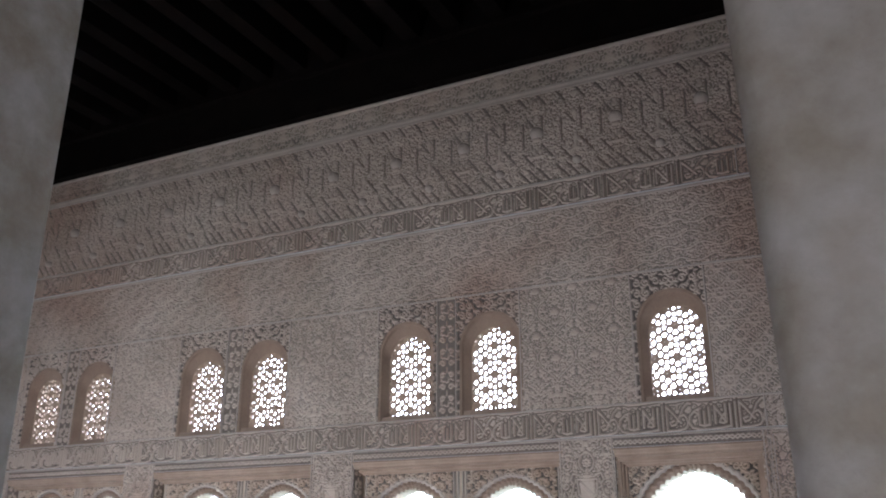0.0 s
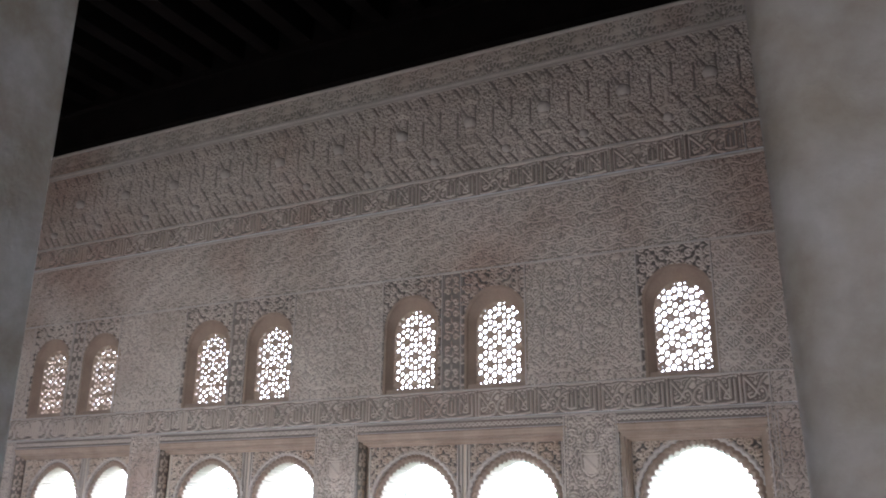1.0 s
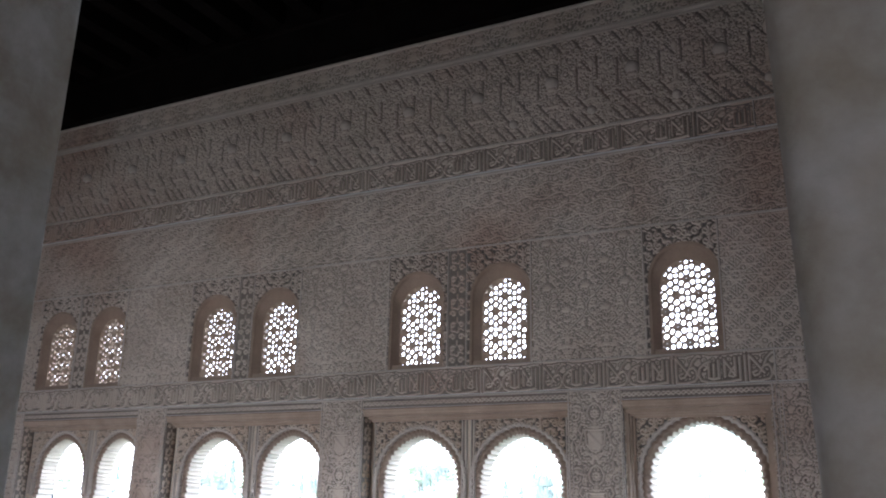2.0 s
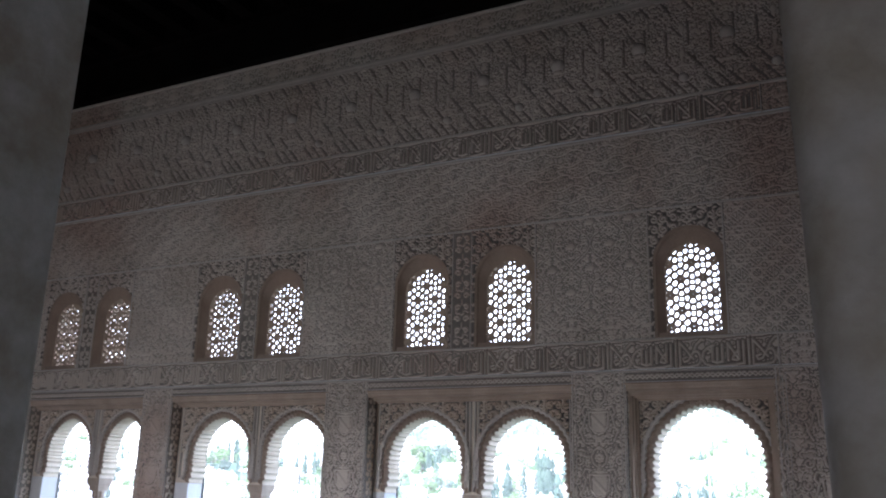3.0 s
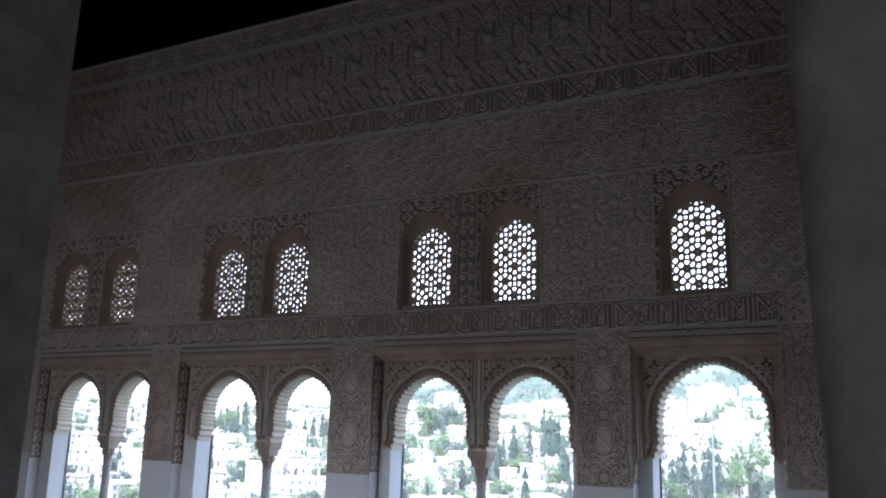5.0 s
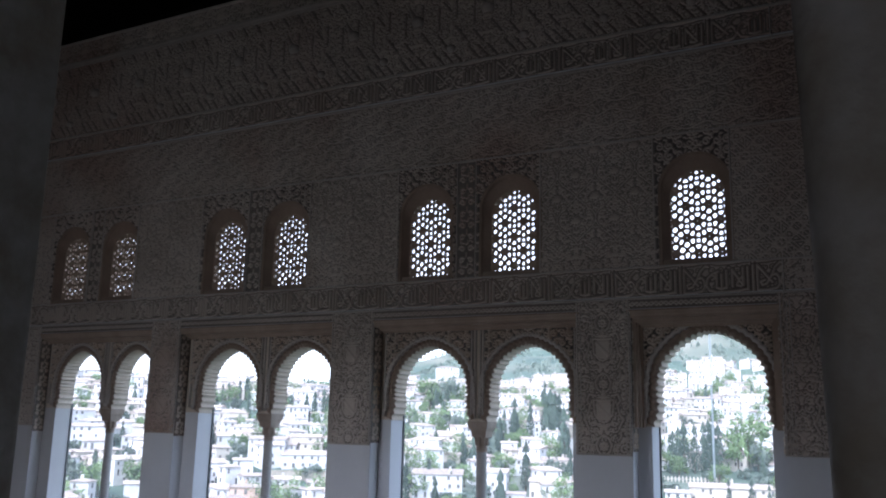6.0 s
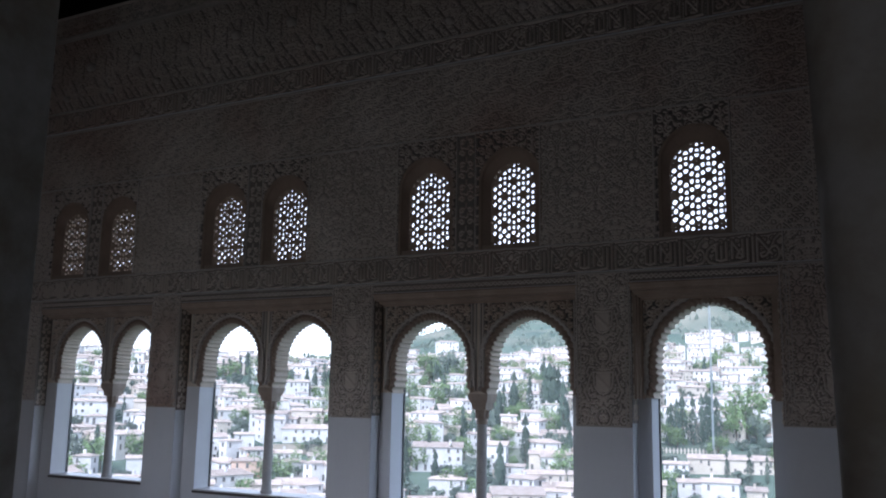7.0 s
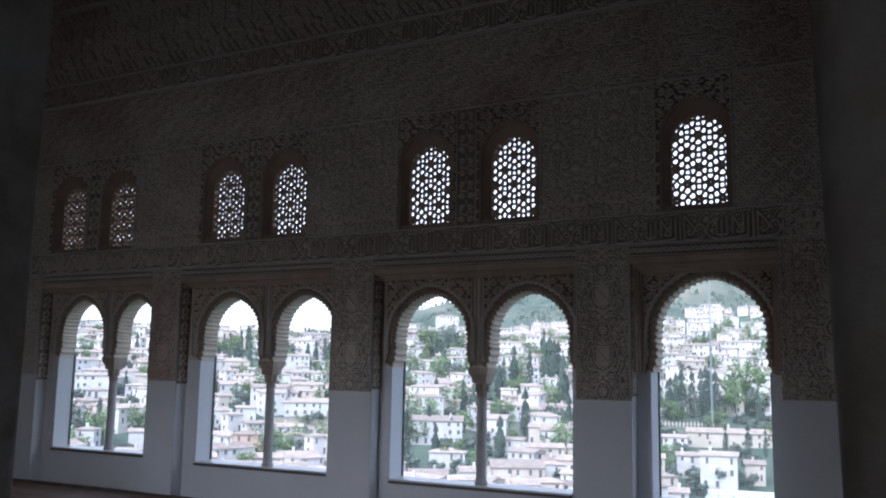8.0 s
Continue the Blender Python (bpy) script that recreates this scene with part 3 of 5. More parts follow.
def column(x, y, z0, z1):
    ob = thing("column", "slender marble column with a carved capital standing on the sill", "column", "window columns", pose(x, y, z0))
    h = z1 - z0
    sh = h - 0.20
    part("base", Geo().lathe([(0.0, 0.0), (0.052, 0.0), (0.052, 0.02), (0.048, 0.028), (0.045, 0.04), (0.043, 0.062)], 20), MARBLE, ob, smooth=False)
    part("shaft", Geo().lathe([(0.042, 0.055), (0.041, sh * 0.5), (0.040, sh - 0.03)], 24), MARBLE, ob, smooth=True)
    g = Geo()
    prof = []
    for k in range(3):
        zc = sh - 0.03 + 0.016 * k
        prof += [(0.041, zc - 0.006), (0.049, zc), (0.041, zc + 0.006)]
    part("neck_ring", g.lathe(prof, 20), MARBLE_WARM, ob)
    cap = Geo().lathe([(0.041, sh + 0.008), (0.045, sh + 0.05), (0.052, sh + 0.075), (0.060, sh + 0.085)], 20)
    for k in range(8):
        a = math.pi / 4 * k
        cx, cy = 0.045 * math.cos(a), 0.045 * math.sin(a)
        cap.loft([[(cx + r * math.cos(b), cy + r * math.sin(b), sh + zz) for b in [2 * math.pi * j / 6 for j in range(6)]] for r, zz in ((0.010, 0.012), (0.014, 0.035), (0.013, 0.058), (0.018, 0.072), (0.004, 0.084))], True)
    part("capital", cap, MARBLE_WARM, ob)
    ab = Geo()
    for a, zz0, zz1 in ((0.060, sh + 0.078, sh + 0.13), (0.072, sh + 0.13, sh + 0.150), (0.082, sh + 0.150, sh + 0.2)):
        ab.loft([[(-a, -a, zz0), (a, -a, zz0), (a, a, zz0), (-a, a, zz0)], [(-a - 0.006, -a - 0.006, zz1), (a + 0.006, -a - 0.006, zz1), (a + 0.006, a + 0.006, zz1), (-a - 0.006, a + 0.006, zz1)]], True)
        ab.add([(-a, -a, zz0), (a, -a, zz0), (a, a, zz0), (-a, a, zz0)], [(3, 2, 1, 0)])
    part("abacus", ab, MARBLE_WARM, ob)
    return ob


for b in BAYS:
    x0, x1, a, e, sill, foot = b["x0"], b["x1"], b["a"], b["b"], b["sill"], b["foot"]
    # apron and jambs
    g = Geo().box(x0 + 0.002, x1 - 0.002, RECESS, OUTER, FLOOR - 0.2, sill - 0.045)
    part("window_apron", g, WHITE, wall)
    g = Geo().box(x0 + 0.002, a, RECESS, OUTER - 0.02, sill - 0.05, foot)
    part("window_jamb", g, WHITE, wall)
    g = Geo().box(e, x1 - 0.002, RECESS, OUTER - 0.02, sill - 0.05, foot)
    part("window_jamb", g, WHITE, wall)
    # sill
    s = thing("window_sill", "pale marble window sill with a dark front edge", "sill", "window sills", pose((a + e) / 2, RECESS, sill))
    hw = (e - a) / 2
    part("slab", Geo().box(-hw + 0.003, hw - 0.003, -0.022, OUTER - RECESS - 0.01, -0.013, 0).box(-hw + 0.003, hw - 0.003, -0.012, OUTER - RECESS - 0.01, -0.044, -0.0132), SILL, s)
    part("front_edge", Geo().box(-hw + 0.002, hw - 0.002, -0.024, -0.013, -0.034, -0.014), SILL_EDGE, s)
    # metal stops at the outer edge of the opening
    fr = thing("window_frame", "thin dark metal frame at the outer edge of an arched opening", "window frame", "window frames", pose((a + e) / 2, OUTER - 0.05, sill))
    for sx in (-1, 1):
        part("upright", Geo().box(sx * hw - 0.005 - sx * 0.005, sx * hw + 0.005 - sx * 0.005, 0.01, 0.03, 0.002, foot - sill + 0.05), METAL, fr)
    if b["col"] is None:
        c = (a + e) / 2 + 0.012
        window_arch(c, (e - a) / 2, (e - a) / 2 - 0.038, foot, b["apex"], x0 + 0.002, x1 - 0.002, "window arches")
    else:
        k = b["col"]
        window_arch((a + k - 0.075) / 2, (k - 0.075 - a) / 2, (k - 0.075 - a) / 2 - 0.036, foot, b["apex"], x0 + 0.002, k - 0.001, "window arches")
        window_arch((e + k + 0.075) / 2, (e - k - 0.075) / 2, (e - k - 0.075) / 2 - 0.036, foot, b["apex"], k + 0.001, x1 - 0.002, "window arches")
        column(k, RECESS + 0.085, sill, foot)
        g = Geo()
        for dx in (-0.03, 0.012):
            fillet(g, k + dx, k + dx + 0.018, foot + 0.02, BAY_TOP - 0.03, RECESS + 0.002, 0.016)
        part("mullion_moulding", g, STUCCO_PALE, wall)
    # carved faces on both sides of the recess, and the soffit line
    on = P_STRIP
    if b["col"] is None:
        g = Geo()
        for w0, w1, dy in ((0.0, 0.030, 0.028), (0.030, 0.044, 0.060), (0.044, 0.060, 0.095)):
            g.box(x0 + w0 + 0.002, x0 + w1, dy, RECESS + 0.003, foot - 0.01, BAY_TOP - 0.014 - w0)
            g.box(x1 - w1, x1 - w0 - 0.002, dy, RECESS + 0.003, foot - 0.01, BAY_TOP - 0.014 - w0)
            g.box(x0 + w1, x1 - w1, dy + 0.001, RECESS + 0.003, BAY_TOP - 0.014 - w1, BAY_TOP - 0.014 - w0)
        part("stepped_frame", g, STUCCO_FRAME, wall)
    else:
        g = Geo()
        for w0, w1, dy in ((0.0, 0.020, 0.050), (0.020, 0.036, 0.095)):
            g.box(x0 + 0.016, x1 - 0.016, dy, RECESS + 0.003, BAY_TOP - 0.014 - w1, BAY_TOP - 0.014 - w0)
        part("stepped_lintel", g, STUCCO_FRAME, wall)
    g = Geo()
    g.loft([[(x, y, z) for y, z in ((0.003, BAY_TOP + 0.05), (-0.016, BAY_TOP + 0.046), (-0.018, BAY_TOP + 0.034), (-0.010, BAY_TOP + 0.030), (-0.006, BAY_TOP + 0.012), (0.004, BAY_TOP - 0.004))] for x in (x0 - 0.024, x1 + 0.024)])
    part("bay_moulding", g, STUCCO_FRAME, wall)
    on_wall("bead_band", x0 - 0.02, x1 + 0.02, BAY_TOP + 0.052, 2.362, P_BEAD, parent=wall, ground=GROOVE_SHADE_MID, depth=0.018, res=0.0055, level=0.42)
    relief("recess_side_bed", (x0, 0.0, DADO), (0, 1, 0), Z, RECESS, BAY_TOP - DADO, lambda uu, vv: 0 * uu + 0.25, GROOVE_SHADE_SOFT, 0.05, 0.012, wall)
    relief("recess_side", (x0, 0.0, DADO), (0, 1, 0), Z, RECESS, BAY_TOP - DADO, lambda uu, vv: on.sample(uu * 1.3, vv * 1.3), STUCCO_TAN, 0.006, 0.014, wall)
    relief("recess_side", (x1, RECESS, DADO), (0, -1, 0), Z, RECESS, BAY_TOP - DADO, lambda uu, vv: on.sample(uu * 1.3, vv * 1.3), STUCCO_TAN, 0.006, 0.014, wall)
    g = Geo().box(x0, x1, 0.0, RECESS, BAY_TOP - 0.012, BAY_TOP + 0.004)
    part("recess_soffit", g, STUCCO_FRAME, wall)

# joint of the glazing in the single window
joint = bpy.data.materials.new("clear_glazing_joint")
joint.use_nodes = True
jn = joint.node_tree.nodes
jt, jm = jn.new("ShaderNodeBsdfTransparent"), jn.new("ShaderNodeMixShader")
jl = jn.new("ShaderNodeBsdfTranslucent")
jl.inputs["Color"].default_value = (0.9, 0.93, 0.95, 1)
jm.inputs["Fac"].default_value = 0.35
joint.node_tree.links.new(jt.outputs["BSDF"], jm.inputs[1])
joint.node_tree.links.new(jl.outputs["BSDF"], jm.inputs[2])
joint.node_tree.links.new(jm.outputs["Shader"], jn["Material Output"].inputs["Surface"])
ob = part("glazing_joint", Geo().box(-0.007, 0.007, 0, 0.008, 0, 1.02), joint)
ob.matrix_basis = pose(0.492, OUTER - 0.06, 1.12)
tagged(ob, "clear upright joint of the glazing in the single window", "glazing joint")

# fixed glazing at the outer edge of the openings, its pale veil standing in for distance haze
glazing = bpy.data.materials.new("dusty_glazing")
glazing.use_nodes = True
gn, gk = glazing.node_tree.nodes, glazing.node_tree.links
gt, gl, gm, haze_noise = gn.new("ShaderNodeBsdfTransparent"), gn.new("ShaderNodeBsdfTranslucent"), gn.new("ShaderNodeMixShader"), gn.new("ShaderNodeTexNoise")
gl.inputs["Color"].default_value = (0.86, 0.95, 1.0, 1)
gt.inputs["Color"].default_value = (0.985, 0.995, 1.0, 1)
haze_noise.inputs["Scale"].default_value = 3.0
film = gn.new("ShaderNodeMapRange")
film.inputs["To Min"].default_value, film.inputs["To Max"].default_value = 0.03, 0.058
gk.new(haze_noise.outputs["Fac"], film.inputs["Value"])
gk.new(film.outputs["Result"], gm.inputs["Fac"])
gk.new(gt.outputs["BSDF"], gm.inputs[1])
gk.new(gl.outputs["BSDF"], gm.inputs[2])
gk.new(gm.outputs["Shader"], gn["Material Output"].inputs["Surface"])
# panes of the twin bays are added to carry the haze veil
for b in BAYS:
    ob = part("window_glazing", Geo().box(b["a"] + 0.002, b["b"] - 0.002, OUTER - 0.045, OUTER - 0.041, b["sill"] + 0.002, b["apex"] + 0.05), glazing)
    ob.visible_shadow = False
    tagged(ob, "clear fixed glazing with a faint veil for the far haze", "window pane", kind="structure")

# ---- carved fields of the wall ----
def niche_keep(c, w, extra=0.0):
    r = w / 2 + extra
    top = N_TOP + extra

    def inside(x, z):
        zc = top - r
        return (np.abs(x - c) < r) & (z < zc) & (z > N_FOOT) | (np.hypot(x - c, z - zc) < r) & (z >= zc)
    return inside


# fields between the bays
piers = [(LEFT_END, BAYS[3]["x0"]), (BAYS[3]["x1"], BAYS[2]["x0"]), (BAYS[2]["x1"], BAYS[1]["x0"]), (BAYS[1]["x1"], BAYS[0]["x0"]), (BAYS[0]["x1"], RIGHT_END)]
mould = Geo()
DADOS = [1.35, 1.315, 1.272, 1.262, 1.30]
for (p0, p1), dz in zip(piers, DADOS):
    on_wall("carved_pier", p0, p1, dz, 2.362, P_PIER, ox=(p0 + p1) / 2 - 0.21, oz=2.355 - 0.44 * 3 - 0.03, parent=wall, ground=GROOVE_SHADE_MID, depth=0.028, res=0.0055)
    relief("dado_plaster", (p0 - 0.0, -0.002, FLOOR), X, Z, p1 - p0, dz - FLOOR, lambda uu, vv: 0.5 + 0.5 * np.sin(uu * 3 + vv * 2), WHITE, 0.03, 0.003, wall)
    for q0, q1 in ((p0 + 0.004, p0 + 0.020), (p0 + 0.034, p0 + 0.042), (p1 - 0.042, p1 - 0.034), (p1 - 0.020, p1 - 0.004)):
        fillet(mould, q0, q1, dz + 0.01, 2.366, 0.001, 0.02)
    fillet(mould, p0 + 0.004, p1 - 0.004, dz - 0.004, dz + 0.012, 0.001, 0.018)
for q in (1.055, 1.075):
    fillet(mould, q, q + 0.014, 1.31, BAY_TOP + 0.09, 0.001, 0.02)
# narrow band, inscription bands, mouldings
BAND0, BAND1 = 2.385, 2.590
on_wall("carved_band", LEFT_END, 1.052, BAND0, BAND1, P_BAND, ox=1.035, oz=BAND0, parent=wall, ground=GROOVE_SHADE_MID, depth=0.034, res=0.0042)
on_wall("carved_band", LEFT_END, 1.052, 4.215, 4.42, P_BAND_HIGH, ox=0.25, oz=4.215, parent=wall, ground=GROOVE_SHADE_BAND, depth=0.034, res=0.0055)
for z0, z1 in ((BAND0, BAND1), (4.215, 4.42)):
    on_wall("carved_end_panel", 1.052, RIGHT_END, z0, z1, P_DENSE, ox=1.06, parent=wall, ground=GROOVE_SHADE_MID, depth=0.024, res=0.005)
    fillet(mould, 1.045, 1.063, z0 - 0.004, z1 + 0.004, 0.001, 0.03)
for z, w, pr in ((2.372, 0.016, 0.02), (2.597, 0.018, 0.024), (3.568, 0.02, 0.02), (4.19, 0.028, 0.022), (4.435, 0.028, 0.022), (5.262, 0.024, 0.024), (5.298, 0.034, 0.036), (5.55, 0.03, 0.03)):
    fillet(mould, LEFT_END, RIGHT_END, z - w / 2, z + w / 2, 0.002, pr)

# window zone
def cut_all(x, z):
    ok = np.ones_like(x, bool)
    for c, w in NICHES:
        ok &= ~niche_keep(c, w, -0.012)(x, z)
    return ok


PAIRS = [(-1.975, -0.69), (-4.165, -2.89), (-6.28, -5.02)]
WZ0, WZ1 = 2.606, 3.558
single = (0.195, 0.738)
blank = [(LEFT_END, -6.28), (-5.02, -4.165), (-2.89, -1.975), (-0.69, 0.195)]
for q0, q1 in blank:
    on_wall("carved_field", q0, q1, WZ0 + 0.20, WZ1, P_PANEL, ox=(q0 + q1) / 2, oz=WZ1 - 0.74, parent=wall, ground=GROOVE_SHADE_SOFT, depth=0.030, res=0.0048)
    on_wall("carved_field_foot", q0, q1, WZ0, WZ0 + 0.20, P_DENSE, ox=(q0 + q1) / 2, parent=wall, ground=GROOVE_SHADE_SOFT, depth=0.028, res=0.0048)
on_wall("carved_fret", single[1], RIGHT_END, WZ0, WZ1, P_FRET, ox=single[1], parent=wall, ground=GROOVE_SHADE_SOFT, depth=0.020, res=0.0055)
for q0, q1 in PAIRS + [single]:
    for x in (q0, q1):
        fillet(mould, x - 0.011, x + 0.011, WZ0, WZ1 + 0.004, 0.001, 0.024)
edges = {}
for i in (1, 3, 5):
    mid = (NICHES[i][0] - NICHES[i][1] / 2 + NICHES[i + 1][0] + NICHES[i + 1][1] / 2) / 2
    q0, q1 = PAIRS[(i - 1) // 2]
    edges[i], edges[i + 1] = (mid + 0.085, q1), (q0, mid - 0.085)
    on_wall("carved_strip", mid - 0.085, mid + 0.085, WZ0, WZ1, P_STRIP, ox=mid - 0.085, keep=cut_all, parent=wall, ground=GROOVE_SHADE_MID, depth=0.024, res=0.0055)
    for x in (mid - 0.085, mid + 0.085):
        fillet(mould, x - 0.008, x + 0.008, WZ0, WZ1 + 0.004, 0.001, 0.024)
edges[0] = single
for i, (c, w) in enumerate(NICHES):
    q0, q1 = edges[i]
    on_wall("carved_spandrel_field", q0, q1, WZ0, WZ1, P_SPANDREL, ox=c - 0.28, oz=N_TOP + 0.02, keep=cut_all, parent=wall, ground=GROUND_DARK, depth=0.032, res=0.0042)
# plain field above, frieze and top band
on_wall("carved_field", LEFT_END, RIGHT_END, 3.578, 4.176, P_FIELD, oz=3.57, parent=wall, ground=GROOVE_SHADE_SOFT, depth=0.030, res=0.006)
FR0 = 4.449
on_wall("carved_frieze", LEFT_END, RIGHT_END, FR0, 5.25, P_FRIEZE, ox=-0.496 - 0.336, oz=FR0 - 0.01, parent=wall, ground=GROOVE_SHADE_BAND, depth=0.034, res=0.006)
on_wall("carved_top_band", LEFT_END, RIGHT_END, 5.315, 5.535, P_TOP, parent=wall, ground=GROOVE_SHADE_SOFT, depth=0.018, res=0.008)
part("wall_mouldings", mould, STUCCO_PALE, wall)
for k in range(-10, 4):
    for x, z, r in ((-0.496 + 0.672 * k, 4.893, 0.054), (-0.16 + 0.672 * k, 4.585, 0.036)):
        if LEFT_END + 0.1 < x < RIGHT_END - 0.1:
            g = Geo().lathe([(0.0, 0.055), (r * 0.5, 0.05), (r * 0.85, 0.034), (r, 0.012), (r * 1.15, 0.0)], 14)
            ob = part("boss", g, STUCCO_PALE, wall, smooth=True)
            ob.matrix_basis = pose(x, -0.004, z, 90, 0, 0)


# ---- pierced windows ----
def clip_poly(poly, px, pz, nx, nz):
    out = []
    for i, (ax, az) in enumerate(poly):
        bx, bz = poly[(i + 1) % len(poly)]
        da, db = (ax - px) * nx + (az - pz) * nz, (bx - px) * nx + (bz - pz) * nz
        if da <= 0:
            out.append((ax, az))
        if da * db < 0:
            t = da / (da - db)
            out.append((ax + (bx - ax) * t, az + (bz - az) * t))
    return out


def lattice_cells(w, h):
    """Cells round the seeds of a star pattern: a heart, a ring of six, and fillings between the stars."""
    r = w / 2
    k = 1.26
    hearts = []
    for j in range(-1, 8):
        for i in range(-3, 4):
            hearts.append(((i + 0.5 * (j % 2)) * 0.128 * k, 0.045 + j * 0.093 * k))
    keep = list(hearts)
    for x, z in hearts:
        for q in range(6):
            a = math.pi / 3 * q + math.pi / 6
            keep.append((x + 0.0365 * k * math.cos(a), z + 0.0365 * k * math.sin(a)))
    for q in range(2600):
        x, z = -0.26 + 0.0131 * (q % 40), -0.05 + 0.0135 * (q // 40)
        if all(math.hypot(x - a, z - b) > 0.0295 * k for a, b in keep):
            keep.append((x, z))
    outline = [(-r, 0), (r, 0)] + [(r * math.cos(a), h - r + r * math.sin(a)) for a in np.linspace(0, math.pi, 17)]
    cells = []
    for p in keep:
        poly = outline
        for q in keep:
            d = math.hypot(q[0] - p[0], q[1] - p[1])
            if q is not p and d < 0.14:
                poly = clip_poly(poly, (p[0] + q[0]) / 2, (p[1] + q[1]) / 2, (q[0] - p[0]) / d, (q[1] - p[1]) / d)
                if len(poly) < 3:
                    break
        if len(poly) < 3:
            continue
        clean = [v for i, v in enumerate(poly) if math.hypot(v[0] - poly[i - 1][0], v[1] - poly[i - 1][1]) > 1e-4]
        area = abs(sum(clean[i - 1][0] * v[1] - v[0] * clean[i - 1][1] for i, v in enumerate(clean))) / 2
        if len(clean) >= 3 and area > 0.8e-4:
            cells.append((clean, p in hearts))
    return cells


def lattice(w, h, bar=0.0092, thick=0.026):
    g = Geo()
    for poly, heart in lattice_cells(w, h):
        cx, cz = sum(p[0] for p in poly) / len(poly), sum(p[1] for p in poly) / len(poly)
        size = sum(math.hypot(p[0] - cx, p[1] - cz) for p in poly) / len(poly)
        k = max(0.25, 1 - bar / size * 1.15)
        if heart:
            k *= 0.34
        dense = []
        for i, p in enumerate(poly):
            q = poly[(i + 1) % len(poly)]
            dense += [p, ((p[0] + q[0]) / 2, (p[1] + q[1]) / 2)]
        hole = []
        for p in dense:
            d = math.hypot(p[0] - cx, p[1] - cz)
            s = k * (0.30 + 0.70 * min(1.0, size * 0.94 / d))
            hole.append((cx + (p[0] - cx) * s, cz + (p[1] - cz) * s))
        g.loft([[(x, 0.0, z) for x, z in dense], [(x, 0.0, z) for x, z in hole], [(x, thick, z) for x, z in hole], [(x, thick, z) for x, z in dense]], True)
    return g


def arch_ring(w, foot, top, y, n=24):
    r = w / 2
    return [(-r, y, foot)] + [(r * math.cos(a), y, top - r + r * math.sin(a)) for a in np.linspace(math.pi, 0, n)] + [(r, y, foot)]


GW = 0.39
lat = lattice(GW, G_TOP - G_FOOT)
for c, w in NICHES:
    gr = thing("pierced_window", "round-headed window with a pierced plaster star lattice", "window", "pierced windows", pose(c, 0, N_FOOT))
    ob = part("lattice", lat, LATTICE, gr)
    ob.matrix_basis = pose(0, G_DEPTH, G_FOOT - N_FOOT)
    f, t = G_FOOT - N_FOOT, G_TOP - N_FOOT
    h = N_TOP - N_FOOT
    g = Geo()
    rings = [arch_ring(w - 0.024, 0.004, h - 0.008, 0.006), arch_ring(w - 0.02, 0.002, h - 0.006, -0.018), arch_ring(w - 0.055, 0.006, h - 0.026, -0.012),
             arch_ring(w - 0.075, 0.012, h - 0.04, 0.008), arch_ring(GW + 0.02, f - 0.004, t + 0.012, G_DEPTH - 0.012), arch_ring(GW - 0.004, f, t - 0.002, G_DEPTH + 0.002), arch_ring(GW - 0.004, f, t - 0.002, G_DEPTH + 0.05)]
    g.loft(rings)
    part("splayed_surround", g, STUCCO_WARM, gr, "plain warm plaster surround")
    # thickness of the wall behind the lattice, up to the outer face
    g = Geo()
    g.loft([arch_ring(GW + 0.02, f - 0.02, t + 0.01, G_DEPTH + 0.03), arch_ring(w - 0.004, 0.0, h - 0.004, UPPER)])
    rr = arch_ring(GW + 0.02, f - 0.02, t + 0.01, G_DEPTH + 0.03)
    out = [edge_point(p[0], p[2], 0, -w / 2, w / 2, 0.0, h) for p in rr]
    g.loft([[(p[0], G_DEPTH + 0.034, p[2]) for p in rr], [(q[0], G_DEPTH + 0.034, q[1]) for q in out]])
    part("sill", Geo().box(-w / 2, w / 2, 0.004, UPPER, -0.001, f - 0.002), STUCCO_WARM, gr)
    part("reveal", g, WHITE, gr, "white outer reveal")

# ---- room ----
g = Geo()
g.box(LEFT_END - 0.4, LEFT_END, -5.6, OUTER, -0.6, 6.5)
tagged(part("wall_west", g, WHITE), "plain plastered end wall", "wall", kind="structure")
# the gap in this wall is added for the east fill light
g = Geo().box(RIGHT_END, RIGHT_END + 0.4, -5.6, -2.85, -0.6, 6.5).box(RIGHT_END, RIGHT_END + 0.4, -1.75, OUTER, -0.6, 6.5)
g.box(RIGHT_END, RIGHT_END + 0.4, -2.85, -1.75, -0.6, 0.85).box(RIGHT_END, RIGHT_END + 0.4, -2.85, -1.75, 1.95, 6.5)
tagged(part("wall_east", g, WHITE), "plain plastered end wall", "wall", kind="structure")
DOOR0, DOOR1, DOOR_TOP = 0.168, 1.743, 3.02
PY0, PY1 = -5.6, -5.0


def rounded_pier(x0, x1, y0, y1, z0, z1, r=0.02, lean=0.0):
    """An upright block whose corners are rounded, with a slightly wavy surface; lean: how far it widens towards -x for each metre of height."""
    ring = []
    for cx, cy, a0 in ((x1 - r, y1 - r, 0), (x0 + r, y1 - r, 90), (x0 + r, y0 + r, 180), (x1 - r, y0 + r, 270)):
        for k in range(5):
            a = radians(a0 + 22.5 * k)
            ring.append((cx + r * math.cos(a), cy + r * math.sin(a)))
    rows = []
    for i in range(41):
        z = z0 + (z1 - z0) * i / 40
        rows.append([(x - lean * (z - 1.7) * (x < (x0 + x1) / 2) + (0.0 if lean else 0.003) * math.sin(z * 3.1 + y * 5), y + 0.002 * math.sin(z * 4.3 + x * 7), z) for x, y in ring])
    return Geo().loft(rows, True)


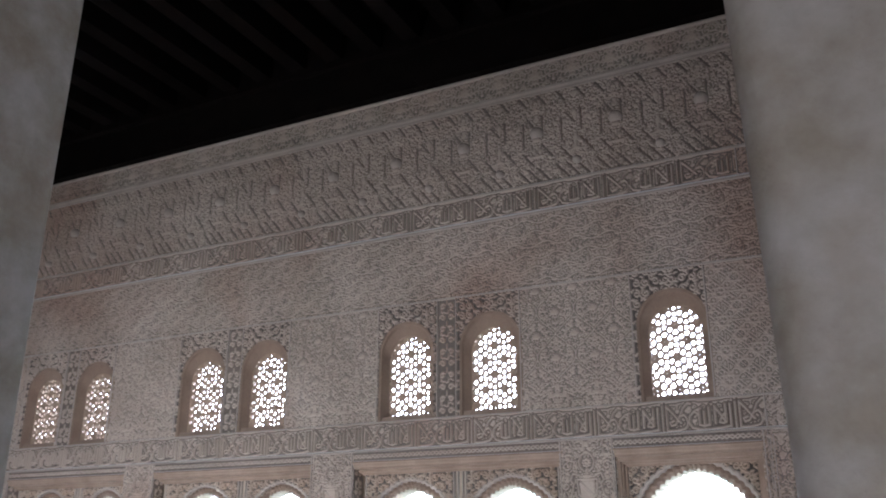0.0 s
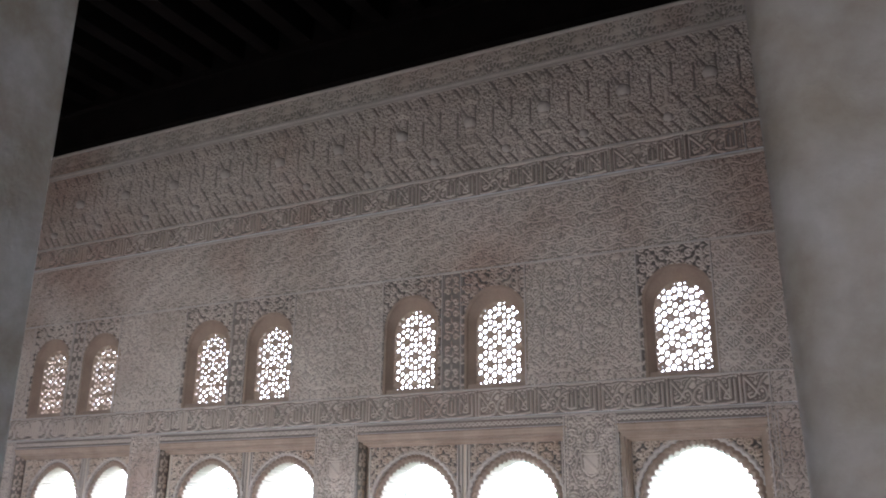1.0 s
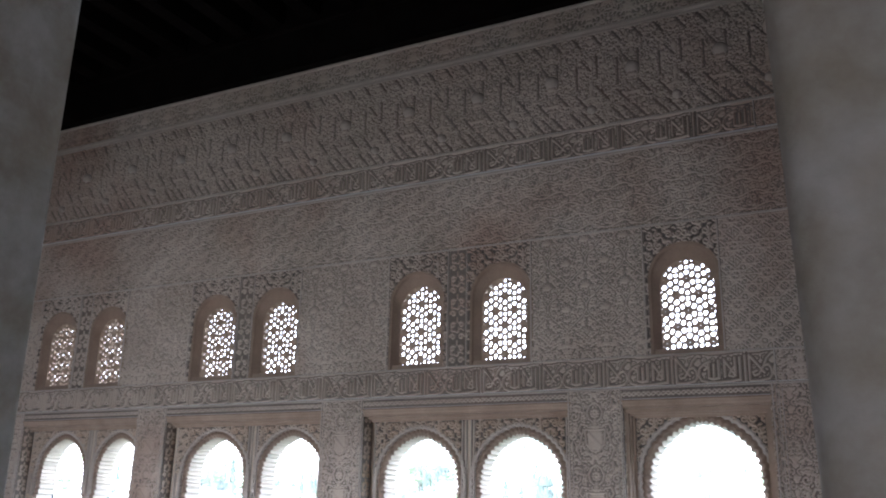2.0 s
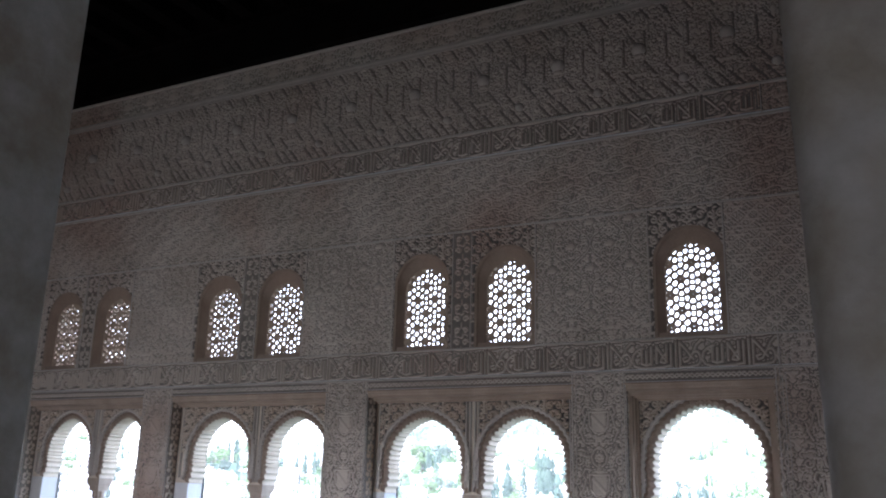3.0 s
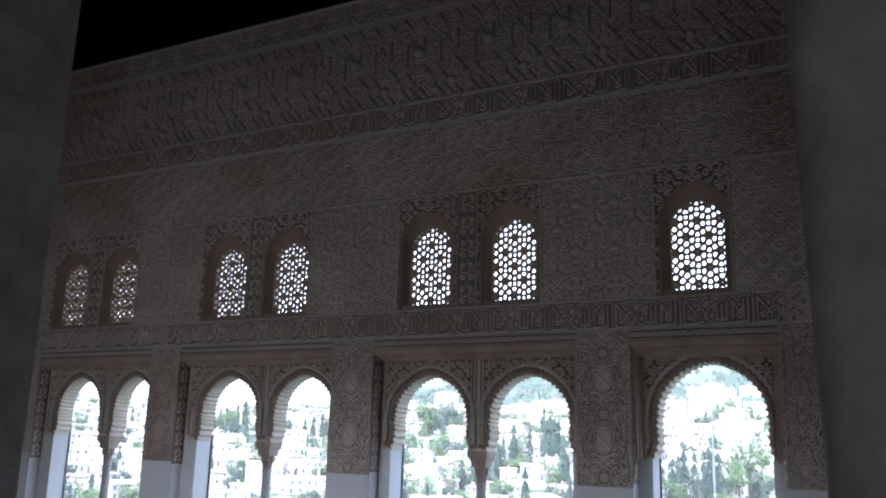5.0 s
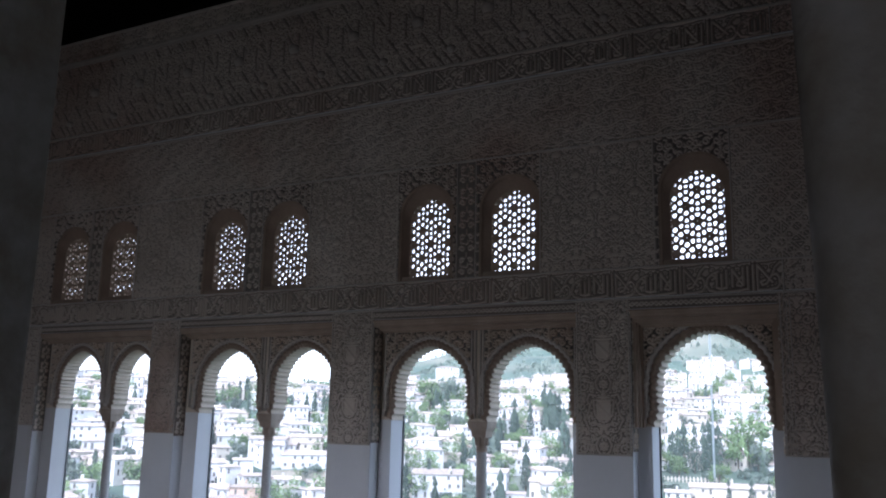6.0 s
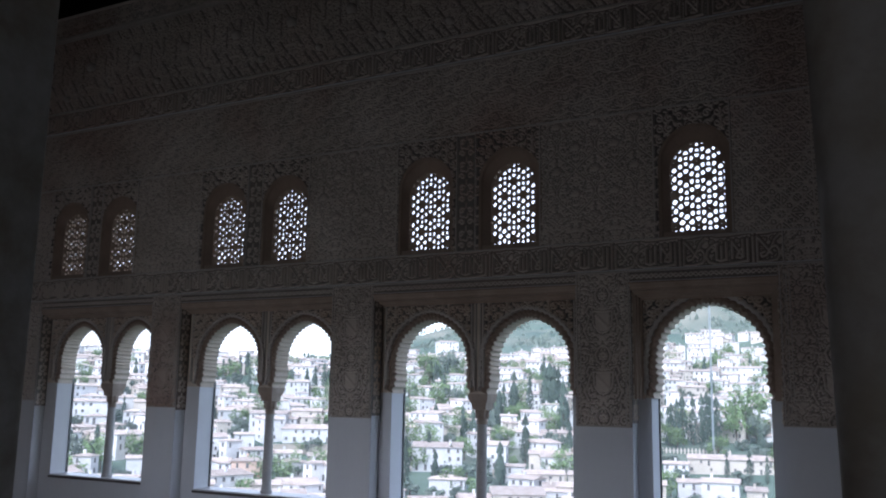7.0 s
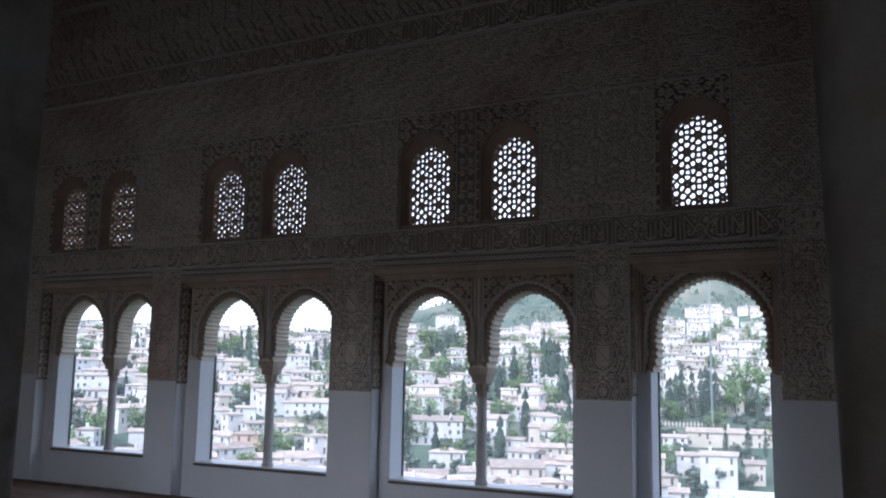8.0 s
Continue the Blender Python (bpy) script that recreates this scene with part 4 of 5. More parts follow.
south = thing("wall_south", "thick aged plaster wall with a tall doorway", "wall", kind="structure")
part("door_pier", rounded_pier(-2.25, DOOR0, PY0, PY1, -0.6, 6.5, 0.02), PIER, south, smooth=True)
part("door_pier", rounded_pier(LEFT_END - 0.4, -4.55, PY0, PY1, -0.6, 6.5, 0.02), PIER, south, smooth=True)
# opening added out of view to hold the fill light
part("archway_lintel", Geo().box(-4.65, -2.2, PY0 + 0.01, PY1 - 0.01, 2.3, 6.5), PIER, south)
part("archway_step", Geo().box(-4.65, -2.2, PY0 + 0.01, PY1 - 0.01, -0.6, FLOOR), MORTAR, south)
part("door_pier", rounded_pier(DOOR1, RIGHT_END + 2.6, PY0, PY1, -0.6, 6.5, 0.035, 0.024), PIER, south, smooth=True)
part("door_lintel", Geo().box(DOOR0 - 0.1, DOOR1 + 0.1, PY0 + 0.01, PY1 - 0.01, DOOR_TOP, 6.5), PIER, south)

floor = thing("floor", "raised terracotta tiled floor along the window wall", "floor", kind="structure")
part("floor_bed", Geo().box(LEFT_END, RIGHT_END, -5.4, RECESS + 0.05, -0.5, FLOOR - 0.012), MORTAR, floor)
tile_mesh = None
T = 0.28
for i in range(int((RIGHT_END - LEFT_END) / T)):
    for j in range(4 if i < 20 else 0):
        x, y = LEFT_END + 0.02 + i * T, -0.015 - (j + 1) * T
        if tile_mesh is None:
            g = Geo()
            b = 0.006
            g.loft([[(b / 2, b / 2, -0.012), (T - b / 2, b / 2, -0.012), (T - b / 2, T - b / 2, -0.012), (b / 2, T - b / 2, -0.012)],
                    [(b / 2, b / 2, -0.002), (T - b / 2, b / 2, -0.002), (T - b / 2, T - b / 2, -0.002), (b / 2, T - b / 2, -0.002)],
                    [(b, b, 0), (T - b, b, 0), (T - b, T - b, 0), (b, T - b, 0)]], True)
            g.add([(b, b, 0), (T - b, b, 0), (T - b, T - b, 0), (b, T - b, 0)], [(0, 1, 2, 3)])
            ob = part("floor_tile", g, TILE, floor)
            tile_mesh = ob.data
        else:
            ob = new("floor_tile", tile_mesh)
            ob.parent = floor
        ob.matrix_basis = pose(x, y, FLOOR, random.uniform(-0.2, 0.2), random.uniform(-0.2, 0.2), 0)
part("floor_paving", Geo().box(LEFT_END, RIGHT_END, -5.0, -0.015 - 4 * T, FLOOR - 0.02, FLOOR), TILE, floor)
g = Geo().box(LEFT_END, RIGHT_END, -0.03, 0.004, FLOOR, FLOOR + 0.025)
tagged(part("baseboard", g, MORTAR), "low dark brown skirting at the foot of the white wall", "skirting", kind="structure")

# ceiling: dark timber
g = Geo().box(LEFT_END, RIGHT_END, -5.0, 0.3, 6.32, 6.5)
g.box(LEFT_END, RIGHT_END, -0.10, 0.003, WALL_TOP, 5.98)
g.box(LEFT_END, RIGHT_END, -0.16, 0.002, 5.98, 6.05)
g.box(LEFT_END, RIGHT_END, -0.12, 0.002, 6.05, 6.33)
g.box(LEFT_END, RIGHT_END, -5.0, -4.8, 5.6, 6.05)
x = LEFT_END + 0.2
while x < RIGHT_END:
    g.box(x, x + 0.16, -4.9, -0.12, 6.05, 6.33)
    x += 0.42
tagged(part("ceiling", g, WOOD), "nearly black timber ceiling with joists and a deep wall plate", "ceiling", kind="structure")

# hall behind the doorway
g = Geo().box(-0.4, 5.1, -12.0, -5.0, -0.5, 0.0)
tagged(part("hall_floor", g, MORTAR), "dark floor of the hall behind", "floor", kind="structure")
g = Geo().box(-0.44, -0.14, -12.0, PY0, 0, 6.0)
tagged(part("hall_wall_west", g, PIER), "plain plastered wall of the hall", "wall", kind="structure")
g = Geo().box(5.1, 5.5, -12.0, PY0, 0, 6.0)
tagged(part("hall_wall_east", g, PIER), "plain plastered wall of the hall", "wall", kind="structure")
grid_wall("hall_wall_south", [-0.44, 2.1, 3.1, 5.5], [0, 2.2, 6.0], -11.6, -11.1, [(2.1, 3.1, -1, 2.2)], PIER, None)
tagged(bpy.data.objects["hall_wall_south"], "plain plastered wall with an open doorway", "wall", kind="structure")
g = Geo().box(-0.44, 5.5, -11.6, PY0, 5.6, 5.8)
tagged(part("hall_ceiling", g, WOOD), "dark timber ceiling of the hall", "ceiling", kind="structure")
# unseen slab added outside to block the sun from the south opening
g = Geo().box(LEFT_END - 0.4, -0.44, -9.5, PY0, 3.3, 3.5)
tagged(part("porch_roof", g, WOOD), "unseen slab added to keep the sun out of the south opening", "roof", kind="structure")

# ---- the hillside town across the valley ----
HILL_ANGLE = [(-180, 2.0), (-30, 5.0), (0, 9.0), (12, 8.2), (18, 6.6), (21, 5.6), (26, 4.7), (31, 3.4), (35, 2.2), (40, 1.6), (60, 1.6), (180, 1.6)]


def ground_z(x, y):
    """Height of the land: the palace's own hill, the gorge, the slope of the town and the ridge behind."""
    r = math.hypot(x - 1.8, y + 6.2)
    az = math.degrees(math.atan2(-(x - 1.8), y + 6.2))
    n = noise.noise(Vector((x * 0.012, y * 0.012, 3.0)))
    top = np.interp(az, [a for a, _ in HILL_ANGLE], [e for _, e in HILL_ANGLE])
    crest = 1.5 + 1350 * math.tan(radians(float(top)))
    z = float(np.interp(r, [0, 14, 120, 200, 235, 620, 1350, 1900, 4500], [-0.7, -1.5, -55, -52, -40, 21, crest, crest - 90, crest - 160]))
    return z + n * float(np.interp(r, [0, 60, 300, 1400, 4500], [0, 1, 4, 22, 60]))


LAND = material("hillside_scrub", (0.045, 0.080, 0.062), (0.085, 0.125, 0.095), 0.02, 0.95, 0.5, 0.35, c=(0.17, 0.175, 0.14), depth=0.5)
HOUSE_WHITE = material("whitewash", (0.52, 0.52, 0.52), (0.66, 0.66, 0.655), 0.3, 0.85, 0.2, 3, by_object=0.22)
HOUSE_CREAM = material("cream_render", (0.45, 0.41, 0.35), (0.54, 0.49, 0.43), 0.3, 0.85, 0.2, 3, by_object=0.12)
HOUSE_PINK = material("pink_render", (0.50, 0.36, 0.28), (0.55, 0.41, 0.33), 0.3, 0.85, 0.2, 3)
ROOF = material("clay_roof", (0.29, 0.235, 0.20), (0.43, 0.375, 0.34), 0.5, 0.85, 0.6, 4, by_object=0.25, depth=0.08)
PANE = material("dark_panes", (0.10, 0.10, 0.10), (0.17, 0.165, 0.16), 2, 0.25, 0.0, 5)
LEAF_DARK = material("cypress_leaves", (0.05, 0.08, 0.06), (0.085, 0.12, 0.09), 0.5, 0.8, 0.0, 3, by_object=0.3)
LEAF_MID = material("tree_leaves", (0.11, 0.18, 0.07), (0.19, 0.275, 0.12), 0.4, 0.75, 0.0, 3, by_object=0.35)
LEAF_OLIVE = material("olive_leaves", (0.09, 0.125, 0.10), (0.15, 0.18, 0.145), 0.4, 0.75, 0.0, 3, by_object=0.3)
BARK = material("bark", (0.07, 0.05, 0.035), (0.13, 0.10, 0.07), 2, 0.9, 0.5, 12)
STONE = material("retaining_stone", (0.30, 0.27, 0.22), (0.42, 0.38, 0.32), 0.4, 0.9, 0.6, 2.5, depth=0.1)

radii = [3, 8, 14, 30, 60, 90, 120, 160, 200] + list(np.linspace(220, 660, 45)) + list(np.linspace(690, 1500, 40)) + [1700, 2000, 2600, 3400, 4500]
azs = list(np.arange(-180, -6, 6)) + list(np.arange(-6, 64, 0.7)) + list(np.arange(64, 180, 6))
rows = []
for r in radii:
    rows.append([(1.8 - r * math.sin(radians(a)), -6.2 + r * math.cos(radians(a))) for a in azs])
g = Geo().loft([[(x, y, ground_z(x, y)) for x, y in row] for row in rows], True)
g.add([(x, y, ground_z(x, y)) for x, y in rows[0]], [tuple(range(len(azs)))])
tagged(part("ground", g, LAND, smooth=True), "scrubby green hillside across a valley", "ground", kind="structure")


def house(w, d, h, kind, mat, floors, seed, tower=False):
    rnd = random.Random(seed)
    ob = thing("house", {"w": "whitewashed house with a clay tile roof on the hillside", "c": "cream rendered house with a clay tile roof on the hillside", "p": "salmon pink house with a clay tile roof on the hillside"}[kind], "house", "hillside houses")
    part("house_wall", Geo().box(-w / 2, w / 2, -d / 2, d / 2, -6, h), mat, ob)
    o = 0.45
    g = Geo()
    style = rnd.choice("ghf") if not tower else "h"
    rise = 0.15 * d
    if style == "g":
        a, b = w / 2 + o, d / 2 + o
        g.add([(-a, -b, h), (a, -b, h), (a, b, h), (-a, b, h), (-a, 0, h + rise), (a, 0, h + rise), (-a, -b, h - 0.15), (a, -b, h - 0.15), (a, b, h - 0.15), (-a, b, h - 0.15)],
              [(0, 1, 5, 4), (2, 3, 4, 5), (0, 4, 3), (1, 2, 5), (6, 7, 1, 0), (8, 9, 3, 2), (9, 6, 0, 3), (7, 8, 2, 1), (9, 8, 7, 6)])
    elif style == "h":
        a, b, c = w / 2 + o, d / 2 + o, max(0.0, (w - d) / 2)
        g.add([(-a, -b, h), (a, -b, h), (a, b, h), (-a, b, h), (-c, 0, h + rise), (c + 0.01, 0, h + rise), (-a, -b, h - 0.15), (a, -b, h - 0.15), (a, b, h - 0.15), (-a, b, h - 0.15)],
              [(0, 1, 5, 4), (2, 3, 4, 5), (0, 4, 3), (1, 2, 5), (6, 7, 1, 0), (8, 9, 3, 2), (9, 6, 0, 3), (7, 8, 2, 1), (9, 8, 7, 6)])
    else:
        a, b = w / 2 + o, d / 2 + o
        g.add([(-a, -b, h), (a, -b, h), (a, b, h + rise), (-a, b, h + rise), (-a, -b, h - 0.15), (a, -b, h - 0.15), (a, b, h - 0.15), (-a, b, h - 0.15)],
              [(0, 1, 2, 3), (4, 5, 1, 0), (5, 6, 2, 1), (6, 7, 3, 2), (7, 4, 0, 3), (7, 6, 5, 4)])
    part("roof", g, ROOF, ob)
    if rnd.random() < 0.6:
        cx = rnd.uniform(-w / 3, w / 3)
        part("chimney", Geo().box(cx - 0.35, cx + 0.35, -0.3, 0.4, h, h + rise + 0.9).box(cx - 0.45, cx + 0.45, -0.4, 0.5, h + rise + 0.9, h + rise + 1.05), mat, ob)
    n = max(2, int(w / 2.8))
    fh = h / floors
    for f in range(floors):
        for k in range(n):
            if rnd.random() < 0.28:
                continue
            x = -w / 2 + (k + 0.5) * w / n + rnd.uniform(-0.5, 0.5)
            tall = rnd.random() < 0.3
            z0 = f * fh + (0.3 if tall else 1.0)
            z1 = f * fh + fh * 0.8
            ww = rnd.uniform(0.32, 0.6)
            g = Geo().box(x - ww, x + ww, -d / 2 - 0.03, -d / 2 + 0.1, z0, z1)
            pane = part("window", g, PANE, ob)
            part("sill", Geo().box(x - ww - 0.12, x + ww + 0.12, -d / 2 - 0.16, -d / 2 + 0.05, z0 - 0.14, z0), ROOF, pane)
        for sx in (-1, 1):
            g = Geo().box(sx * (w / 2) - 0.06, sx * (w / 2) + 0.06, -0.6, 0.6, f * fh + 1.0, f * fh + fh * 0.8)
            part("window", g, PANE, ob)
    return ob


HOUSES = [house(8, 7, 5.6, "w", HOUSE_WHITE, 2, 1), house(10, 7, 6.0, "w", HOUSE_WHITE, 2, 2), house(7, 6, 8.2, "w", HOUSE_WHITE, 3, 3), house(13, 8, 6.2, "c", HOUSE_CREAM, 2, 4),
          house(6, 6, 5.2, "c", HOUSE_CREAM, 2, 5), house(9, 8, 8.6, "w", HOUSE_WHITE, 3, 6), house(9, 7, 5.8, "c", HOUSE_CREAM, 2, 7), house(11, 9, 3.6, "w", HOUSE_WHITE, 1, 8),
          house(6, 5, 9.5, "w", HOUSE_WHITE, 3, 9, True), house(15, 8, 8.5, "w", HOUSE_WHITE, 3, 10)]


def cypress(seed, h, r):
    rnd = random.Random(seed)
    ob = thing("cypress", "tall dark green cypress on the hillside", "tree", "cypresses")
    part("trunk", Geo().lathe([(0.25, -2), (0.2, h * 0.15), (0.05, h * 0.9)], 7), BARK, ob)
    g = Geo()
    for _ in range(620):
        u = rnd.random() ** 0.85
        z = h * (0.05 + 0.95 * u)
        rad = r * (math.sin(min(1.0, u * 1.15 + 0.16) * math.pi) ** 0.55 if u < 0.78 else max(0.03, (1 - u) / 0.22) ** 0.8 * 0.72) * rnd.uniform(0.55, 1.12)
        a = rnd.uniform(0, 6.283)
        x, y = rad * math.cos(a), rad * math.sin(a)
        s = rnd.uniform(0.3, 0.6)
        t = rnd.uniform(-0.6, 0.6)
        g.add([(x - s * math.sin(a + t) * 0.5, y + s * math.cos(a + t) * 0.5, z - s), (x + s * math.sin(a + t) * 0.5, y - s * math.cos(a + t) * 0.5, z - s * 0.8), (x * 1.1, y * 1.1, z + s * 1.5)], [(0, 1, 2)])
    part("crown", g, LEAF_DARK, ob)
    return ob


def tree(seed, h, r, mat, what):
    rnd = random.Random(seed)
    ob = thing("tree", what, "tree", "broadleaf trees")
    g = Geo().lathe([(0.3, -2), (0.22, h * 0.3), (0.1, h * 0.6)], 7)
    clumps = []
    for _ in range(16):
        a, q = rnd.uniform(0, 6.283), math.sqrt(rnd.random())
        z = h * rnd.uniform(0.32, 0.95)
        k = r * (1 - (abs(z / h - 0.58) / 0.5) ** 2) ** 0.5
        cx, cy = q * k * math.cos(a), q * k * math.sin(a)
        clumps.append((cx, cy, z, rnd.uniform(0.28, 0.5) * r))
        g.loft([[(0.07 * math.cos(b), 0.07 * math.sin(b), h * 0.3) for b in (0, 2.1, 4.2)], [(cx + 0.03 * math.cos(b), cy + 0.03 * math.sin(b), z) for b in (0, 2.1, 4.2)]], True)
    part("trunk", g, BARK, ob)
    g = Geo()
    for cx, cy, cz, cr in clumps:
        for _ in range(46):
            d = Vector((rnd.gauss(0, 1), rnd.gauss(0, 1), rnd.gauss(0, 0.8))).normalized() * cr * rnd.uniform(0.5, 1.1)
            t = Vector((rnd.gauss(0, 1), rnd.gauss(0, 1), rnd.gauss(0, 1))).normalized()
            b = d.cross(t).normalized()
            s = rnd.uniform(0.22, 0.5)
            c = Vector((cx, cy, cz)) + d
            g.add([c - t * s, c + b * s * 0.7, c + t * s, c - b * s * 0.7], [(0, 1, 2, 3)])
    part("crown", g, mat, ob)
    return ob


BIG_CYPRESSES = [cypress(7, 21, 1.8), cypress(8, 18, 2.0)]
CYPRESSES = [cypress(1, 14, 1.5), cypress(2, 17, 1.7), cypress(3, 11, 1.3)]
TREES = [tree(11, 8, 4.0, LEAF_MID, "green leafy tree between hillside houses"), tree(12, 6, 3.2, LEAF_OLIVE, "grey-green olive tree between hillside houses"),
         tree(13, 11, 5.0, LEAF_MID, "large green leafy tree between hillside houses"), tree(14, 4, 2.8, LEAF_OLIVE, "low grey-green shrub between hillside houses")]


def spot(az, r):
    return 1.8 - r * math.sin(radians(az)), -6.2 + r * math.cos(radians(az))


FAR_HOUSES, FAR_TREES = [], []


def put(ob, az, r, turn=0.0, up=0.0):
    x, y = spot(az, r)
    if ob in HOUSES and r > 385:
        return FAR_HOUSES.append((ob, pose(x, y, ground_z(x, y) + up, 0, 0, az + turn)))
    if ob in TREES and r > 400:
        return FAR_TREES.append((ob, pose(x, y, ground_z(x, y) + up, 0, 0, az + turn)))
    return copy_thing(ob, pose(x, y, ground_z(x, y) + up, 0, 0, az + turn))


rnd = random.Random(77)
taken = []
# plots by bearing and angle of sight from the doorway: bearing, foot, width, height (degrees)
HOUSES_UNDER_RIDGE = [
    (10.40, -4.21, 4.91, 0.87), (13.53, -4.60, 1.48, 0.88), (10.97, -6.74, 2.15, 2.05), (12.60, -6.23, 1.79, 1.47), (11.88, 2.37, 1.61, 0.91),
    (13.58, 2.15, 1.16, 0.84), (9.15, 0.95, 1.46, 1.16), (11.63, 0.92, 1.50, 0.97), (10.30, 0.80, 1.15, 0.89), (8.62, -1.20, 1.35, 1.08),
]
HOUSES_ON_TERRACES = [
    (23.81, -2.04, 1.00, 0.99), (21.06, -4.85, 1.48, 1.32), (23.39, -5.33, 1.21, 1.18), (23.24, -7.17, 3.25, 1.37), (20.74, -6.96, 1.75, 1.36),
    (23.14, 0.03, 2.30, 1.00), (29.82, 0.42, 0.98, 1.01), (29.43, -1.72, 1.80, 0.57), (27.49, -2.75, 1.19, 0.92), (28.28, -4.52, 3.12, 1.47),
    (27.61, -6.11, 2.25, 1.11), (27.81, 2.91, 1.46, 0.65), (28.86, -7.16, 2.42, 0.82), (22.89, 1.69, 1.44, 0.65),
]
HOUSES_MIDDLE = [
    (40.03, -5.85, 1.98, 1.84), (41.46, -5.84, 0.81, 1.69), (41.09, -0.83, 1.72, 1.26), (41.17, -1.95, 1.71, 0.97), (37.48, -1.41, 1.83, 0.78),
    (36.55, -2.88, 3.03, 0.84), (37.44, -5.03, 1.74, 0.96), (35.69, -4.61, 1.44, 0.90), (37.07, -6.46, 2.50, 1.16), (37.37, -0.21, 1.59, 1.06),
    (40.37, -3.32, 1.20, 0.90),
]
HOUSES_WEST = [
    (49.33, -1.41, 1.38, 1.17), (49.07, -2.47, 1.26, 1.06), (46.93, 0.92, 1.20, 0.82), (46.60, -1.04, 0.78, 1.02), (46.41, -3.60, 0.71, 1.21),
    (46.58, -5.12, 1.22, 1.26), (46.90, -1.99, 1.23, 0.88),
]
CYPRESS_GARDEN = [
    (10.59, -4.68, 1.84), (9.30, -4.62, 1.83), (8.31, -4.71, 1.65), (8.58, -2.97, 1.74), (11.96, -2.58, 3.08),
    (11.66, -2.57, 3.15), (11.36, -2.57, 2.97), (11.09, -2.56, 2.87), (12.49, -2.60, 2.95), (13.77, -2.64, 2.55),
    (13.43, -2.63, 2.83), (13.09, -2.62, 3.00), (13.97, -2.64, 2.31),
]
CYPRESS_TERRACES = [
    (23.49, -0.76, 2.47), (22.49, -0.92, 2.29), (24.42, -1.67, 2.14), (21.74, 0.52, 1.69), (21.52, -0.90, 2.90),
    (21.24, -0.90, 3.11), (20.95, -1.00, 3.07), (20.67, -0.88, 2.89), (20.81, -0.99, 1.78), (20.38, -2.32, 3.47),
    (22.76, -3.96, 3.03), (24.35, -5.28, 2.52), (20.00, -3.78, 2.45), (19.92, 0.09, 2.14), (28.45, -1.95, 1.53),
    (26.71, -2.53, 2.03), (28.84, -4.22, 2.11), (27.80, -4.55, 1.40), (27.44, -4.54, 1.65), (27.08, -4.54, 1.40),
    (26.06, -2.80, 2.06),
]
CYPRESS_WEST = [
    (36.17, 0.27, 1.57), (35.60, 0.17, 1.90), (36.68, 0.51, 1.18), (36.90, 1.83, 0.82), (36.66, 1.83, 0.90),
    (40.43, 1.21, 1.41), (41.53, 1.19, 1.06), (41.87, 1.11, 1.05), (35.35, 0.18, 1.43), (40.85, 1.20, 1.20),
    (47.55, -1.39, 1.18),
]
CROWNS_GARDEN = [
    (9.39, -2.37, 2.98), (8.69, -2.41, 1.68), (9.98, -2.45, 2.71), (13.89, -5.89, 1.62), (9.13, -6.64, 0.98),
]
CROWNS_TERRACES = [
    (28.29, -0.85, 1.76), (27.39, -0.90, 1.72), (26.59, -0.89, 1.22), (28.87, 0.65, 1.99), (27.96, 0.81, 2.10),
    (27.23, 0.82, 1.95), (22.33, -3.49, 1.19), (20.92, -3.53, 1.61), (23.76, -3.70, 1.05), (26.06, -6.01, 1.04),
    (29.75, -0.37, 0.65), (21.44, -4.86, 1.04), (23.58, -4.57, 0.98),
]
CROWNS_MIDDLE = [
    (41.11, 1.06, 0.84), (40.67, -2.43, 1.11), (39.99, -2.21, 0.97), (36.04, -0.33, 0.85), (41.51, -4.15, 0.92),
    (36.97, -3.72, 0.87), (35.75, -3.57, 0.73), (38.19, 0.48, 1.42),
]
CROWNS_WEST = [
    (49.93, 0.99, 0.74), (49.86, -4.62, 2.22), (49.08, -4.63, 2.07), (48.61, -4.64, 1.74), (47.22, -3.00, 1.27),
    (49.73, -1.94, 0.53), (47.80, -0.05, 0.68),
]


def site(az, el):
    """Where a sight line at that angle first meets the slope: its distance."""
    for r in np.arange(238.0, 1340.0, 2.0):
        x, y = spot(az, r)
        if ground_z(x, y) > 1.44 + r * math.tan(radians(el)):
            return float(r)
    return 1340.0


for group_of in (HOUSES_UNDER_RIDGE, HOUSES_ON_TERRACES, HOUSES_MIDDLE, HOUSES_WEST):
    for i, (az, el, wide, high) in enumerate(group_of):
        r = site(az, el)
        w, h = max(4.0, r * radians(wide)), max(2.8, r * radians(high))
        pink = group_of is HOUSES_MIDDLE and i == 0
        kind = "p" if pink else "c" if (i * 7 + len(group_of)) % 5 == 0 else "w"
        ob = house(w, min(10.0, max(5.0, 0.7 * w)), h, kind, {"p": HOUSE_PINK, "c": HOUSE_CREAM, "w": HOUSE_WHITE}[kind], max(1, round(h / 3.0)), 200 + int(az * 10))
        x, y = spot(az, r + 3)
        ob.matrix_basis = pose(x, y, 1.44 + r * math.tan(radians(el)), 0, 0, az + rnd.uniform(-7, 7))
        taken.append((x, y, w * 0.5))
CROWNS = TREES[:3]
